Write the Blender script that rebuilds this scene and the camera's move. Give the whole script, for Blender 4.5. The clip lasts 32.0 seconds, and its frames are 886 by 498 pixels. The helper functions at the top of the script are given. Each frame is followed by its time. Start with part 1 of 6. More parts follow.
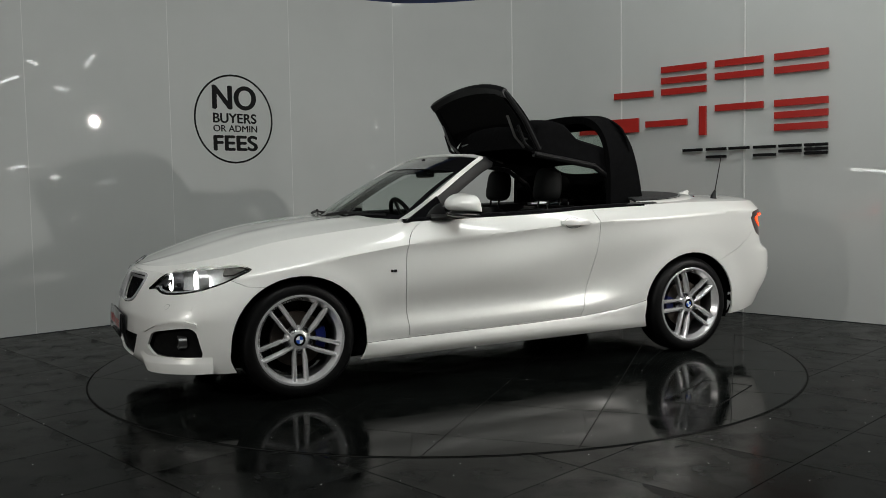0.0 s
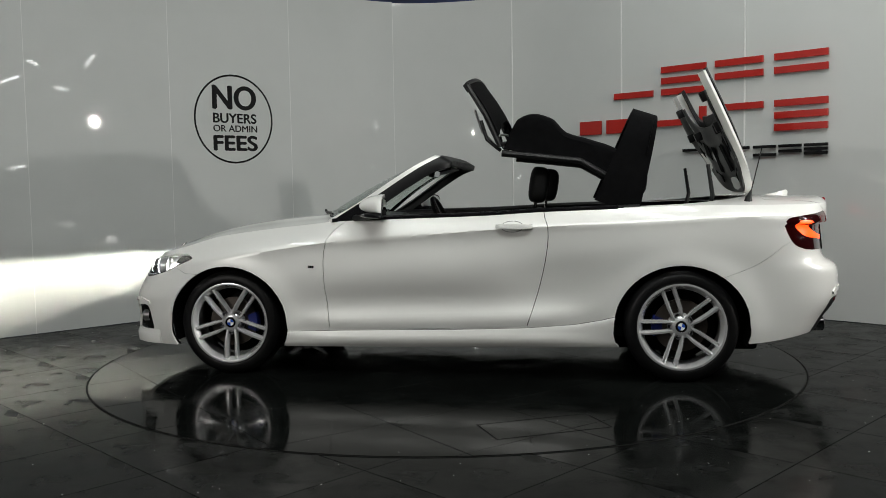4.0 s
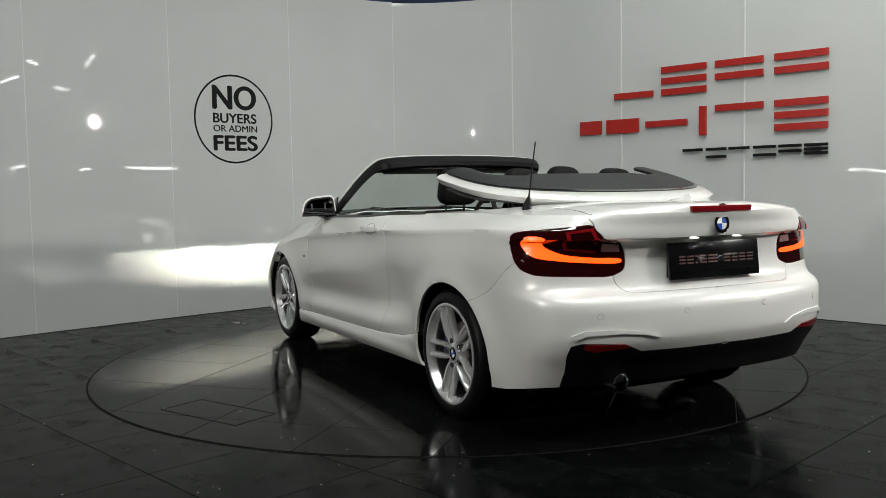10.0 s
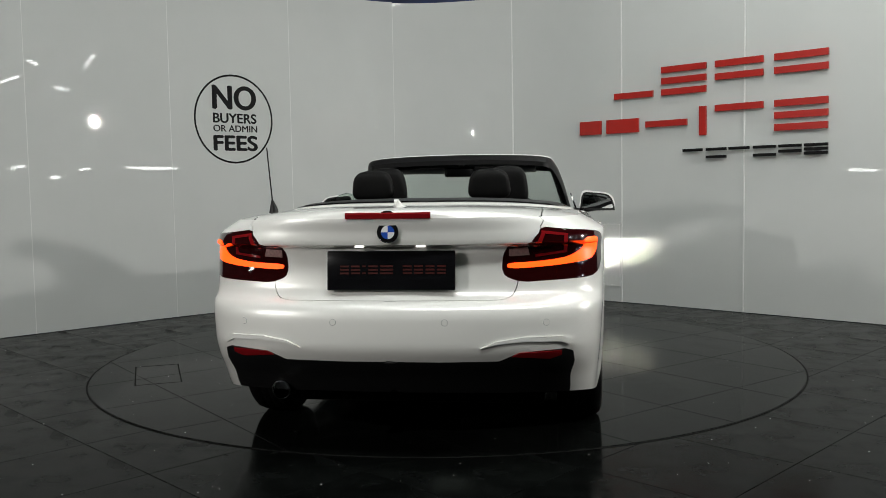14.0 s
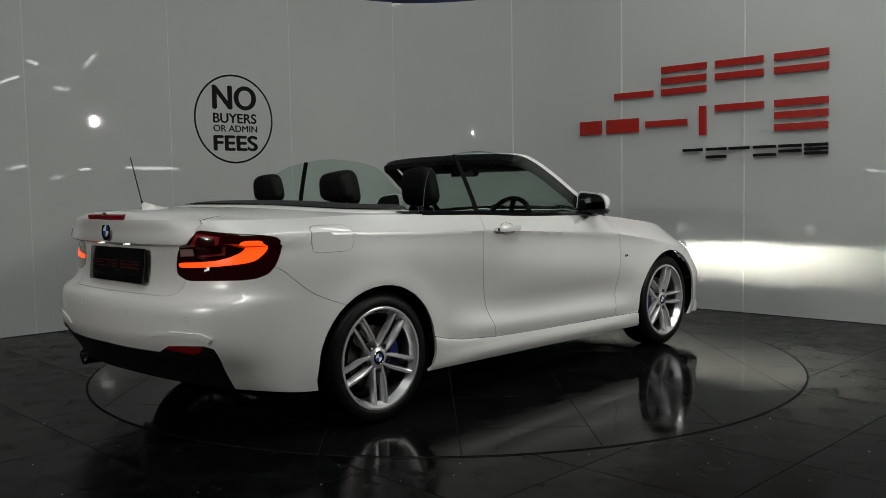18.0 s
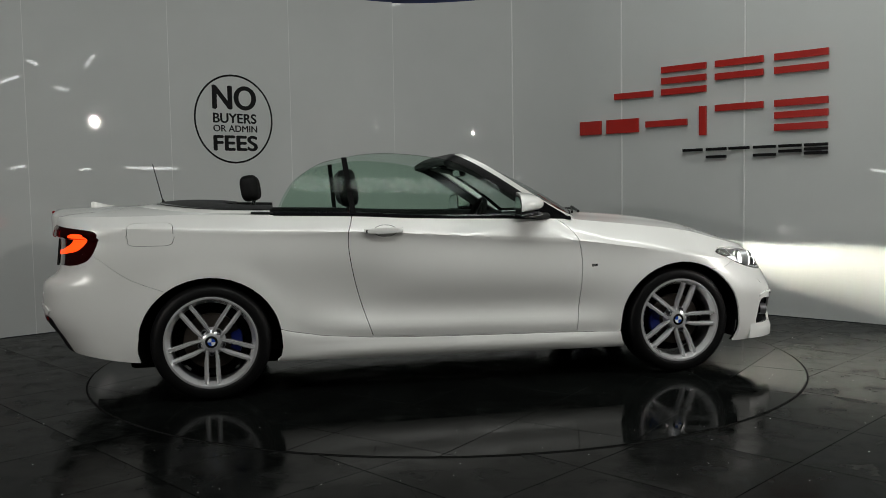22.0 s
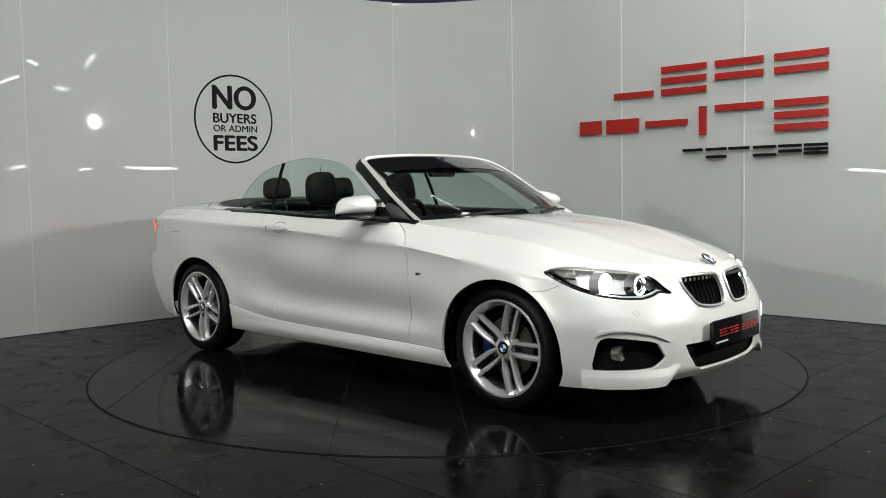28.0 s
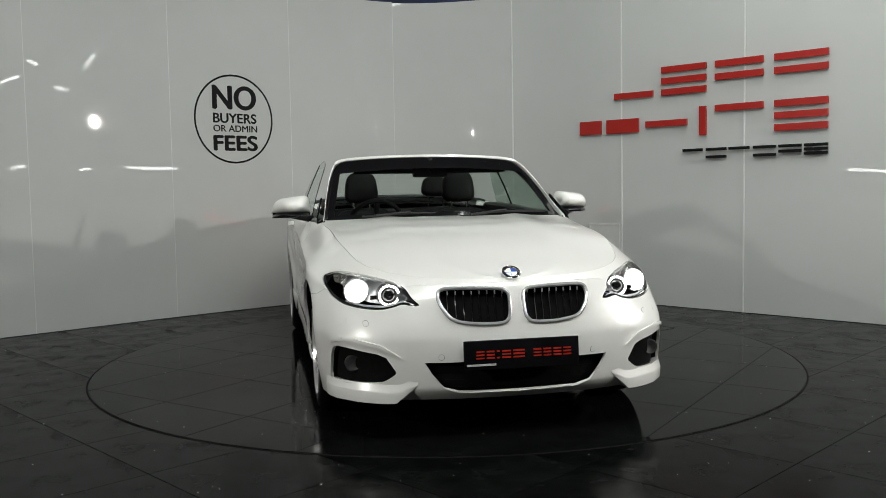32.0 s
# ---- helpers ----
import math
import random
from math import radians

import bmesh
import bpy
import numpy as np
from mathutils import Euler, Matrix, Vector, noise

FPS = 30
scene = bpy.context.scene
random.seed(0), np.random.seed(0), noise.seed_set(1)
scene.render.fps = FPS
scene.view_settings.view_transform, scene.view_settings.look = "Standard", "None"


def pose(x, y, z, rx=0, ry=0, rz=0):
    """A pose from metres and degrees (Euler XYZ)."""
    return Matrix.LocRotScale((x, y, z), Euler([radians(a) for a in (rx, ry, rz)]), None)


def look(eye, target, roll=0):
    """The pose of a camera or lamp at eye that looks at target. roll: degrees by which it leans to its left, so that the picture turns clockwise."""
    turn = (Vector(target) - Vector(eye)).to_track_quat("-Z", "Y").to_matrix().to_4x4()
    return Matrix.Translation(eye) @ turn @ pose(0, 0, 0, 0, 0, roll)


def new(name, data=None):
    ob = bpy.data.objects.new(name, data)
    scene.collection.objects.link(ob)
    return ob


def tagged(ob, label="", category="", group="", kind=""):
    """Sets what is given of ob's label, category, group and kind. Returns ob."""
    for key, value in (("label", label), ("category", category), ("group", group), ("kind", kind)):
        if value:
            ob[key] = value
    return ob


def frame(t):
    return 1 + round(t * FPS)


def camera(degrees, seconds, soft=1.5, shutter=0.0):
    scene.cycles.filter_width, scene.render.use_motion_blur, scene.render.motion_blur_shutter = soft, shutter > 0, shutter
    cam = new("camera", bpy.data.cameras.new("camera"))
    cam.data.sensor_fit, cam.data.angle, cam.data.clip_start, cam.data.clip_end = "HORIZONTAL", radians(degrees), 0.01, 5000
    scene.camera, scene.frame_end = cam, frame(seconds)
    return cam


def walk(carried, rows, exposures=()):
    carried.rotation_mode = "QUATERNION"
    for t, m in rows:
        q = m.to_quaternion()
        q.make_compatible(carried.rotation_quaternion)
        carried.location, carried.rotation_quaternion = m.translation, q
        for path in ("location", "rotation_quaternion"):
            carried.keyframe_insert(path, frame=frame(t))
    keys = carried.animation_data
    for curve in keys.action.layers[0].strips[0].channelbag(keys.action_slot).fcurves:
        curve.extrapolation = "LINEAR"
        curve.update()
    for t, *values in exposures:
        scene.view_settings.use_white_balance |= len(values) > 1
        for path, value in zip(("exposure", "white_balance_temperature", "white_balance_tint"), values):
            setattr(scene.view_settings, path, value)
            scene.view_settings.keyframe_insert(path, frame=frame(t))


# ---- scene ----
# ---- camera: it stands still on a stand before the turntable ----
cam = camera(53.92, 32.0, soft=0.4)
EYE = (0.0023, -5.8178, 1.1163)
CAM_POSE = look(EYE, (EYE[0] - 0.002429, EYE[1] + 0.997618, EYE[2] - 0.068928), -0.957)
walk(cam, [(0.0, CAM_POSE), (32.0, CAM_POSE)],
     exposures=[(0.0, -0.61), (1.0, -0.58), (2.0, -0.44), (3.0, -0.36), (3.5, -0.32), (5.5, -0.15), (6.0, -0.07), (8.0, -0.05), (10.0, -0.05), (12.0, -0.15), (13.0, -0.09), (14.0, -0.01), (14.5, -0.02), (16.5, -0.52), (17.0, -0.70), (18.0, -0.98),
                (19.0, -1.00), (20.0, -0.92), (22.0, -0.82), (23.0, -0.34), (24.0, -0.05), (25.0, 0.07), (28.0, 0.10), (30.0, -0.02), (32.0, -0.10)])

SPIN_START, SPIN_RATE = 206.25, -8.877      # heading of the turntable, degrees and degrees a second
CAR_X, CAR_Y = -0.117, -0.110               # the car stands a little off the turntable's axis
TABLE_R = 2.246

# ---- world and lamps: a hall with no daylight ----
world = bpy.data.worlds.new("world")
scene.world = world
world.use_nodes = True
world.node_tree.nodes["Background"].inputs[0].default_value = (0.75, 0.85, 0.8, 1)
world.node_tree.nodes["Background"].inputs[1].default_value = 0.02


def area_lamp(name, at, target, size, power, colour=(1, 0.97, 0.92), size_y=None, spread=180):
    data = bpy.data.lights.new(name, "AREA")
    data.energy, data.color, data.size = power, colour, size
    data.shape = ("RECTANGLE" if size_y > 0.22 else "ELLIPSE") if size_y else "DISK"
    if size_y:
        data.size_y = size_y
    data.spread = radians(spread)
    lamp = new(name, data)
    lamp.matrix_world = look(at, target)
    return lamp


area_lamp("spot_lamp_light", (5.5, -2.25, 2.44), (0, 0.0, 0.7), 0.07, 108, size_y=0.17, spread=150)
area_lamp("spot_lamp_light", (-4.2, -5.0, 2.30), (0.6, 0.4, 0.7), 0.06, 94)
# unseen overhead fill lamps, added to brighten the car and the right of the wall
area_lamp("overhead_fill", (0.6, -4.4, 5.12), (0.3, 0.0, 0.5), 3.8, 225, (0.97, 1, 0.96), 0.9)
area_lamp("overhead_fill", (2.4, -1.6, 5.0), (2.7, -1.0, 0), 4.2, 66, (0.97, 1, 0.96), 0.25)
area_lamp("overhead_fill", (2.6, 0.2, 5.0), (3.1, 1.0, 0), 4.2, 66, (0.97, 1, 0.96), 0.25)
# ---- materials ----
def material(name, base, rough=0.5, metal=0.0, coat=0.0, grain=0.0, grain_scale=40.0, bump=0.0, bump_scale=200.0,
             stain=0.0, stain_scale=2.0, rough_var=0.0, transmission=0.0, ior=1.45, emit=None, strength=0.0, alpha=1.0,
             spec=0.5, vary=0.0, coat_rough=0.03):
    m = bpy.data.materials.new(name)
    m.use_nodes = True
    nt = m.node_tree
    b = nt.nodes["Principled BSDF"]
    b.inputs["Base Color"].default_value = (*base, 1)
    b.inputs["Roughness"].default_value = rough
    b.inputs["Metallic"].default_value = metal
    b.inputs["Coat Weight"].default_value = coat
    b.inputs["Coat Roughness"].default_value = coat_rough
    b.inputs["IOR"].default_value = ior
    b.inputs["Specular IOR Level"].default_value = spec
    b.inputs["Transmission Weight"].default_value = transmission
    b.inputs["Alpha"].default_value = alpha
    if emit:
        b.inputs["Emission Color"].default_value = (*emit, 1)
        b.inputs["Emission Strength"].default_value = strength
    co = nt.nodes.new("ShaderNodeTexCoord")

    def noise_node(scale, detail=4.0, rough_=0.55):
        n = nt.nodes.new("ShaderNodeTexNoise")
        n.inputs["Scale"].default_value = scale
        n.inputs["Detail"].default_value = detail
        n.inputs["Roughness"].default_value = rough_
        nt.links.new(co.outputs["Object"], n.inputs["Vector"])
        return n

    def ranged(socket, lo, hi, a=0.3, z=0.7):
        r = nt.nodes.new("ShaderNodeMapRange")
        r.inputs["From Min"].default_value, r.inputs["From Max"].default_value = a, z
        r.inputs["To Min"].default_value, r.inputs["To Max"].default_value = lo, hi
        nt.links.new(socket, r.inputs["Value"])
        return r.outputs["Result"]

    factors = []
    if grain:
        factors.append(ranged(noise_node(grain_scale).outputs["Fac"], 1 - grain, 1 + grain))
    if stain:
        factors.append(ranged(noise_node(stain_scale, 6).outputs["Fac"], 1 - stain, 1 + stain))
    if vary:
        info = nt.nodes.new("ShaderNodeObjectInfo")
        factors.append(ranged(info.outputs["Random"], 1 - vary, 1 + vary, 0, 1))
    if factors:
        value = factors[0]
        for f in factors[1:]:
            mul = nt.nodes.new("ShaderNodeMath")
            mul.operation = "MULTIPLY"
            nt.links.new(value, mul.inputs[0])
            nt.links.new(f, mul.inputs[1])
            value = mul.outputs[0]
        scale = nt.nodes.new("ShaderNodeVectorMath")
        scale.operation = "SCALE"
        scale.inputs[0].default_value = base
        nt.links.new(value, scale.inputs["Scale"])
        nt.links.new(scale.outputs[0], b.inputs["Base Color"])
    if rough_var:
        nt.links.new(ranged(noise_node(stain_scale * 2.3, 6).outputs["Fac"], max(0.01, rough - rough_var), rough + rough_var), b.inputs["Roughness"])
    if bump:
        bn = nt.nodes.new("ShaderNodeBump")
        bn.inputs["Strength"].default_value = bump
        bn.inputs["Distance"].default_value = 0.002
        nt.links.new(noise_node(bump_scale, 3).outputs["Fac"], bn.inputs["Height"])
        nt.links.new(bn.outputs["Normal"], b.inputs["Normal"])
    return m


PAINT = material("pearl_white_paint", (0.86, 0.86, 0.83), 0.32, 0.08, 1.0, grain=0.03, grain_scale=1400, stain=0.015, coat_rough=0.012, ior=1.5)
TRIM = material("black_plastic_trim", (0.0065, 0.0065, 0.007), 0.45, spec=0.35, bump=0.15, bump_scale=900, grain=0.15)
GLOSS_BLACK = material("gloss_black", (0.008, 0.008, 0.009), 0.08, coat=0.6, stain=0.2)
RUBBER = material("tyre_rubber", (0.004, 0.004, 0.0042), 0.45, spec=0.22, grain=0.2, grain_scale=60, bump=0.2, bump_scale=500)
ALLOY = material("silver_alloy", (0.90, 0.90, 0.91), 0.22, 0.68, coat=0.5, grain=0.03, grain_scale=300)
# darker copy of the silver alloy, with the wheel barrel's shade put into its colour
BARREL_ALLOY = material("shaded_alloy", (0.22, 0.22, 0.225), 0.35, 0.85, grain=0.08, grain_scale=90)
DARK_ALLOY = material("dark_alloy", (0.06, 0.06, 0.065), 0.4, 0.5, grain=0.1)
CHROME = material("chrome", (0.8, 0.8, 0.82), 0.06, 1.0)
DISC = material("brake_disc_steel", (0.055, 0.045, 0.038), 0.45, 0.6, grain=0.15, grain_scale=120)
CALIPER = material("blue_caliper_paint", (0.004, 0.010, 0.10), 0.35, coat=0.5, grain=0.05)
CLOTH = material("black_roof_cloth", (0.0038, 0.0038, 0.0042), 0.95, bump=0.5, bump_scale=700, grain=0.3, grain_scale=30, spec=0.08)
LINER = material("black_inner_liner", (0.006, 0.006, 0.006), 0.9, spec=0.1, grain=0.2)
LEATHER = material("black_leather", (0.0042, 0.0042, 0.0042), 0.6, spec=0.16, bump=0.25, bump_scale=350, grain=0.15)
DECK_SKIN = material("charcoal_deck_vinyl", (0.020, 0.021, 0.022), 0.6, bump=0.3, bump_scale=800, grain=0.15, grain_scale=80)
STEEL = material("bare_steel", (0.35, 0.35, 0.34), 0.4, 0.9, grain=0.1)
UNDERSIDE = material("grey_pressed_underside", (0.055, 0.057, 0.055), 0.5, 0.2, grain=0.25, grain_scale=14, stain=0.3, stain_scale=5)
SCREEN = material("windscreen_glass", (0.69, 0.75, 0.72), 0.0, transmission=1.0, ior=1.10, spec=0.5)
CLEAR = material("clear_glass", (0.97, 1, 0.98), 0.0, transmission=1.0, ior=1.06, spec=0.5)
TINT = material("green_tinted_glass", (0.70, 0.82, 0.75), 0.0, transmission=1.0, ior=1.12)
MIRROR = material("mirror_glass", (0.85, 0.87, 0.88), 0.01, 1.0)
LAMP_RED = material("dark_red_lamp_lens", (0.022, 0.0016, 0.002), 0.06, coat=1.0, grain=0.15, grain_scale=60)
LAMP_GLOW = material("orange_red_light_bar", (0.8, 0.08, 0.01), 0.3, emit=(1.0, 0.05, 0.004), strength=3.2)
LAMP_BRAKE = material("red_reflector", (0.22, 0.007, 0.010), 0.12, coat=1.0, grain=0.1, grain_scale=200)
LAMP_CLEAR = material("smoked_clear_lens", (0.32, 0.20, 0.19), 0.1, coat=1.0, grain=0.2, grain_scale=90)
LAMP_BOWL = material("headlamp_reflector", (0.66, 0.665, 0.68), 0.28, 0.45, grain=0.15, grain_scale=40)
LAMP_SILVER = material("lamp_silver", (0.66, 0.67, 0.68), 0.22, 0.6, grain=0.05)
LAMP_AMBER = material("turn_signal_lens", (0.09, 0.085, 0.08), 0.25, 0.2, coat=1.0, grain=0.3, grain_scale=60)
LAMP_BEAM = material("headlamp_bulb", (1, 1, 1), 0.3, emit=(1.0, 0.94, 0.80), strength=2500000)
LAMP_DAY = material("daylight_ring", (1, 1, 1), 0.3, emit=(1.0, 0.98, 0.95), strength=7)
PLATE_LIGHT = material("plate_lamp_glow", (0.9, 0.9, 0.9), 0.3, emit=(1.0, 0.96, 0.9), strength=1.6)
LAMP_LENS = material("projector_glow", (1, 1, 1), 0.2, emit=(1.0, 0.97, 0.92), strength=7)
PLATE = material("black_show_plate", (0.006, 0.006, 0.007), 0.12, coat=0.5, stain=0.3, stain_scale=9)
RED_INK = material("red_print", (0.42, 0.025, 0.012), 0.35)
RED_FAINT = material("faint_red_print", (0.05, 0.006, 0.004), 0.4)
GREY_INK = material("grey_print", (0.5, 0.5, 0.5), 0.4)
BADGE_BLUE = material("badge_blue", (0.02, 0.08, 0.42), 0.2, coat=1.0)
BADGE_WHITE = material("badge_white", (0.8, 0.8, 0.8), 0.2, coat=1.0)

WALL = material("gloss_white_panel", (0.485, 0.50, 0.49), 0.02, grain=0.012, grain_scale=3, stain=0.02, stain_scale=0.8, rough_var=0.008, ior=1.4, bump=0.012, bump_scale=1.5)
TRACK = material("white_joint_trim", (0.60, 0.61, 0.595), 0.3, grain=0.03)
FLOOR_MATT = material("worn_black_tile", (0.0028, 0.0033, 0.0031), 0.20, grain=0.3, grain_scale=9, stain=0.5, stain_scale=2.1, rough_var=0.15, vary=0.15, bump=0.04, bump_scale=60, ior=1.115)
FLOOR = material("polished_black_tile", (0.0038, 0.0044, 0.0041), 0.10, grain=0.2, grain_scale=9, stain=0.45, stain_scale=2.1, rough_var=0.085, vary=0.12, bump=0.02, bump_scale=40, ior=1.12)
GROUT = material("dark_grout", (0.008, 0.0085, 0.008), 0.8, grain=0.2)
GROUT_PALE = material("pale_grout", (0.20, 0.20, 0.19), 0.8, grain=0.2)
SIGN_RED = material("red_acrylic", (0.34, 0.014, 0.009), 0.35, grain=0.03)
SIGN_BLACK = material("black_acrylic", (0.006, 0.006, 0.0065), 0.5, grain=0.05, spec=0.12)
HALL = material("dark_hall_paint", (0.035, 0.036, 0.037), 0.8, grain=0.15, stain=0.2)
BLUE_PANEL = material("blue_panel", (0.008, 0.03, 0.13), 0.5, grain=0.3, grain_scale=1.2, stain=0.5, stain_scale=1.5)
LAMP_CASE = material("lamp_case", (0.02, 0.02, 0.02), 0.5, grain=0.1)
TUBE = material("light_tube", (1, 1, 1), 0.3, emit=(0.95, 1.0, 0.97), strength=28)
CEILING_TUBE = material("bare_tube", (1, 1, 1), 0.3, emit=(0.96, 1.0, 0.98), strength=75)


# ---- mesh helpers ----
def link_mesh(name, bm, mat, smooth=True):
    me = bpy.data.meshes.new(name)
    bm.to_mesh(me)
    bm.free()
    me.materials.append(mat)
    if smooth:
        me.polygons.foreach_set("use_smooth", [True] * len(me.polygons))
        me.set_sharp_from_angle(angle=radians(42))
    return new(name, me)


def part(name, bm, mat, parent=None, label="", smooth=True):
    ob = link_mesh(name, bm, mat, smooth)
    ob.parent = parent
    if label:
        ob["label"] = label
    return ob


def thing(name, label, category, at=(0, 0, 0), group="", kind=""):
    ob = new(name)
    ob.empty_display_size = 0.1
    ob.location = at
    return tagged(ob, label, category, group, kind)


def add_box(bm, x0, x1, y0, y1, z0, z1, bevel=0.0, m=None):
    g = bmesh.ops.create_cube(bm, size=1.0)
    vs = g["verts"]
    for v in vs:
        v.co = Vector(((x0 + x1) / 2 + v.co.x * (x1 - x0), (y0 + y1) / 2 + v.co.y * (y1 - y0), (z0 + z1) / 2 + v.co.z * (z1 - z0)))
    if bevel:
        es = list({e for v in vs for e in v.link_edges})
        r = bmesh.ops.bevel(bm, geom=es, offset=bevel, segments=2, affect="EDGES", profile=0.5)
        vs = list({v for f in r["faces"] for v in f.verts} | {v for v in vs if v.is_valid})
    if m is not None:
        bmesh.ops.transform(bm, matrix=m, verts=[v for v in vs if v.is_valid])
    return vs


def box(x0, x1, y0, y1, z0, z1, bevel=0.0, m=None):
    bm = bmesh.new()
    add_box(bm, x0, x1, y0, y1, z0, z1, bevel, m)
    return bm


def add_lathe(bm, profile, n=48, m=None, close=False, start=0.0, sweep=2 * math.pi):
    """Turns a profile of (radius, height) about z."""
    full = abs(sweep - 2 * math.pi) < 1e-6
    count = n if full else n + 1
    rings = []
    for r, h in profile:
        ring = []
        for i in range(count):
            a = start + sweep * i / n
            v = Vector((r * math.cos(a), r * math.sin(a), h))
            ring.append(bm.verts.new(m @ v if m is not None else v))
        rings.append(ring)
    pairs = list(zip(rings[:-1], rings[1:]))
    if close:
        pairs.append((rings[-1], rings[0]))
    for a, b in pairs:
        for i in range(n):
            j = (i + 1) % count
            bm.faces.new((a[i], a[j], b[j], b[i]))
    return rings


def lathe(profile, n=48, m=None, close=False):
    bm = bmesh.new()
    add_lathe(bm, profile, n, m, close)
    bmesh.ops.remove_doubles(bm, verts=bm.verts, dist=1e-6)
    return bm


def add_tube(bm, pts, radius, n=8, flat=1.0):
    """A round rod along points."""
    pts = [Vector(p) for p in pts]
    rings = []
    for i, p in enumerate(pts):
        d = (pts[min(i + 1, len(pts) - 1)] - pts[max(i - 1, 0)]).normalized()
        side = d.cross(Vector((0, 0, 1)))
        if side.length < 1e-4:
            side = Vector((1, 0, 0))
        side.normalize()
        up = side.cross(d)
        r = radius[i] if isinstance(radius, (list, tuple)) else radius
        rings.append([bm.verts.new(p + (side * math.cos(a) + up * math.sin(a) * flat) * r) for a in (2 * math.pi * k / n for k in range(n))])
    for a, b in zip(rings[:-1], rings[1:]):
        for k in range(n):
            bm.faces.new((a[k], a[(k + 1) % n], b[(k + 1) % n], b[k]))
    bm.faces.new(rings[0][::-1])
    bm.faces.new(rings[-1])


def tube(pts, radius, n=8, flat=1.0):
    bm = bmesh.new()
    add_tube(bm, pts, radius, n, flat)
    return bm


def add_slab(bm, poly, depth, place):
    """A prism: a polygon in two coordinates, given a depth; place(u, v, d) puts it in space."""
    a = [bm.verts.new(place(u, v, 0)) for u, v in poly]
    b = [bm.verts.new(place(u, v, depth)) for u, v in poly]
    n = len(poly)
    bm.faces.new(a[::-1])
    bm.faces.new(b)
    for i in range(n):
        bm.faces.new((a[i], a[(i + 1) % n], b[(i + 1) % n], b[i]))


def slab(poly, depth, place):
    bm = bmesh.new()
    add_slab(bm, poly, depth, place)
    bmesh.ops.recalc_face_normals(bm, faces=bm.faces)
    return bm


def add_grid(bm, nu, nv, fn):
    vs = [[bm.verts.new(fn(i / nu, j / nv)) for j in range(nv + 1)] for i in range(nu + 1)]
    for i in range(nu):
        for j in range(nv):
            bm.faces.new((vs[i][j], vs[i + 1][j], vs[i + 1][j + 1], vs[i][j + 1]))
    return vs


def thicken(bm, thick):
    """Gives an open sheet a back face and edges, on the side its normals turn away from."""
    bm.normal_update()
    faces, verts, rim = bm.faces[:], bm.verts[:], [e for e in bm.edges if e.is_boundary]
    back = {v: bm.verts.new(v.co - v.normal * thick) for v in verts}
    loops = [(e.link_loops[0].vert, e.link_loops[0].link_loop_next.vert) for e in rim]
    for f in faces:
        bm.faces.new([back[v] for v in reversed(f.verts)])
    for p, q in loops:
        bm.faces.new((q, p, back[p], back[q]))


def sheet(nu, nv, fn, thick=0.0, up=(0, 0, 1)):
    """A sheet over the unit square that looks up, with a thickness below it."""
    bm = bmesh.new()
    add_grid(bm, nu, nv, fn)
    bmesh.ops.remove_doubles(bm, verts=bm.verts, dist=1e-5)
    bmesh.ops.recalc_face_normals(bm, faces=bm.faces)
    bm.normal_update()
    if sum(f.normal.dot(Vector(up)) * f.calc_area() for f in bm.faces) < 0:
        bmesh.ops.reverse_faces(bm, faces=bm.faces)
    if thick:
        thicken(bm, abs(thick))
    return bm


def curve(points):
    """A smooth curve through (x, value) points, with no overshoot."""
    xs = np.array([p[0] for p in points], float)
    ys = np.array([p[1] for p in points], float)
    if xs[0] > xs[-1]:
        xs, ys = xs[::-1], ys[::-1]
    h, d = np.diff(xs), np.diff(ys) / np.diff(xs)
    t = np.zeros(len(xs))
    t[0], t[-1] = d[0], d[-1]
    for i in range(1, len(xs) - 1):
        if d[i - 1] * d[i] > 0:
            w1, w2 = 2 * h[i] + h[i - 1], h[i] + 2 * h[i - 1]
            t[i] = (w1 + w2) / (w1 / d[i - 1] + w2 / d[i])

    def value(x):
        x = min(max(x, xs[0]), xs[-1])
        i = min(max(int(np.searchsorted(xs, x)) - 1, 0), len(xs) - 2)
        s = (x - xs[i]) / h[i]
        return float(ys[i] * (1 + 2 * s) * (1 - s) ** 2 + h[i] * t[i] * s * (1 - s) ** 2 + ys[i + 1] * s * s * (3 - 2 * s) + h[i] * t[i + 1] * s * s * (s - 1))
    return value
# ---- the setting: a curved white panel wall round a turntable in a tiled floor ----
JOINTS = [(-5.05, -0.55), (-4.2, 0.33), (-3.317, 1.169), (-2.427, 2.006), (-1.49, 2.79), (-0.513, 3.48), (0.725, 3.28),
          (1.701, 2.531), (2.588, 1.716), (3.47, 0.89), (4.34, 0.05), (5.2, -0.8)]
WALL_H = 3.08


def wall_path(steps=40):
    out = []
    pts = [Vector(p) for p in JOINTS]
    for i in range(1, len(pts) - 2):
        p0, p1, p2, p3 = pts[i - 1:i + 3]
        for k in range(steps):
            t = k / steps
            out.append(0.5 * (2 * p1 + (p2 - p0) * t + (2 * p0 - 5 * p1 + 4 * p2 - p3) * t * t + (3 * p1 - p0 - 3 * p2 + p3) * t ** 3))
    return out + [pts[-2]]


WALL_PTS = wall_path()
WALL_ARC = np.concatenate([[0], np.cumsum([(b - a).length for a, b in zip(WALL_PTS[:-1], WALL_PTS[1:])])])


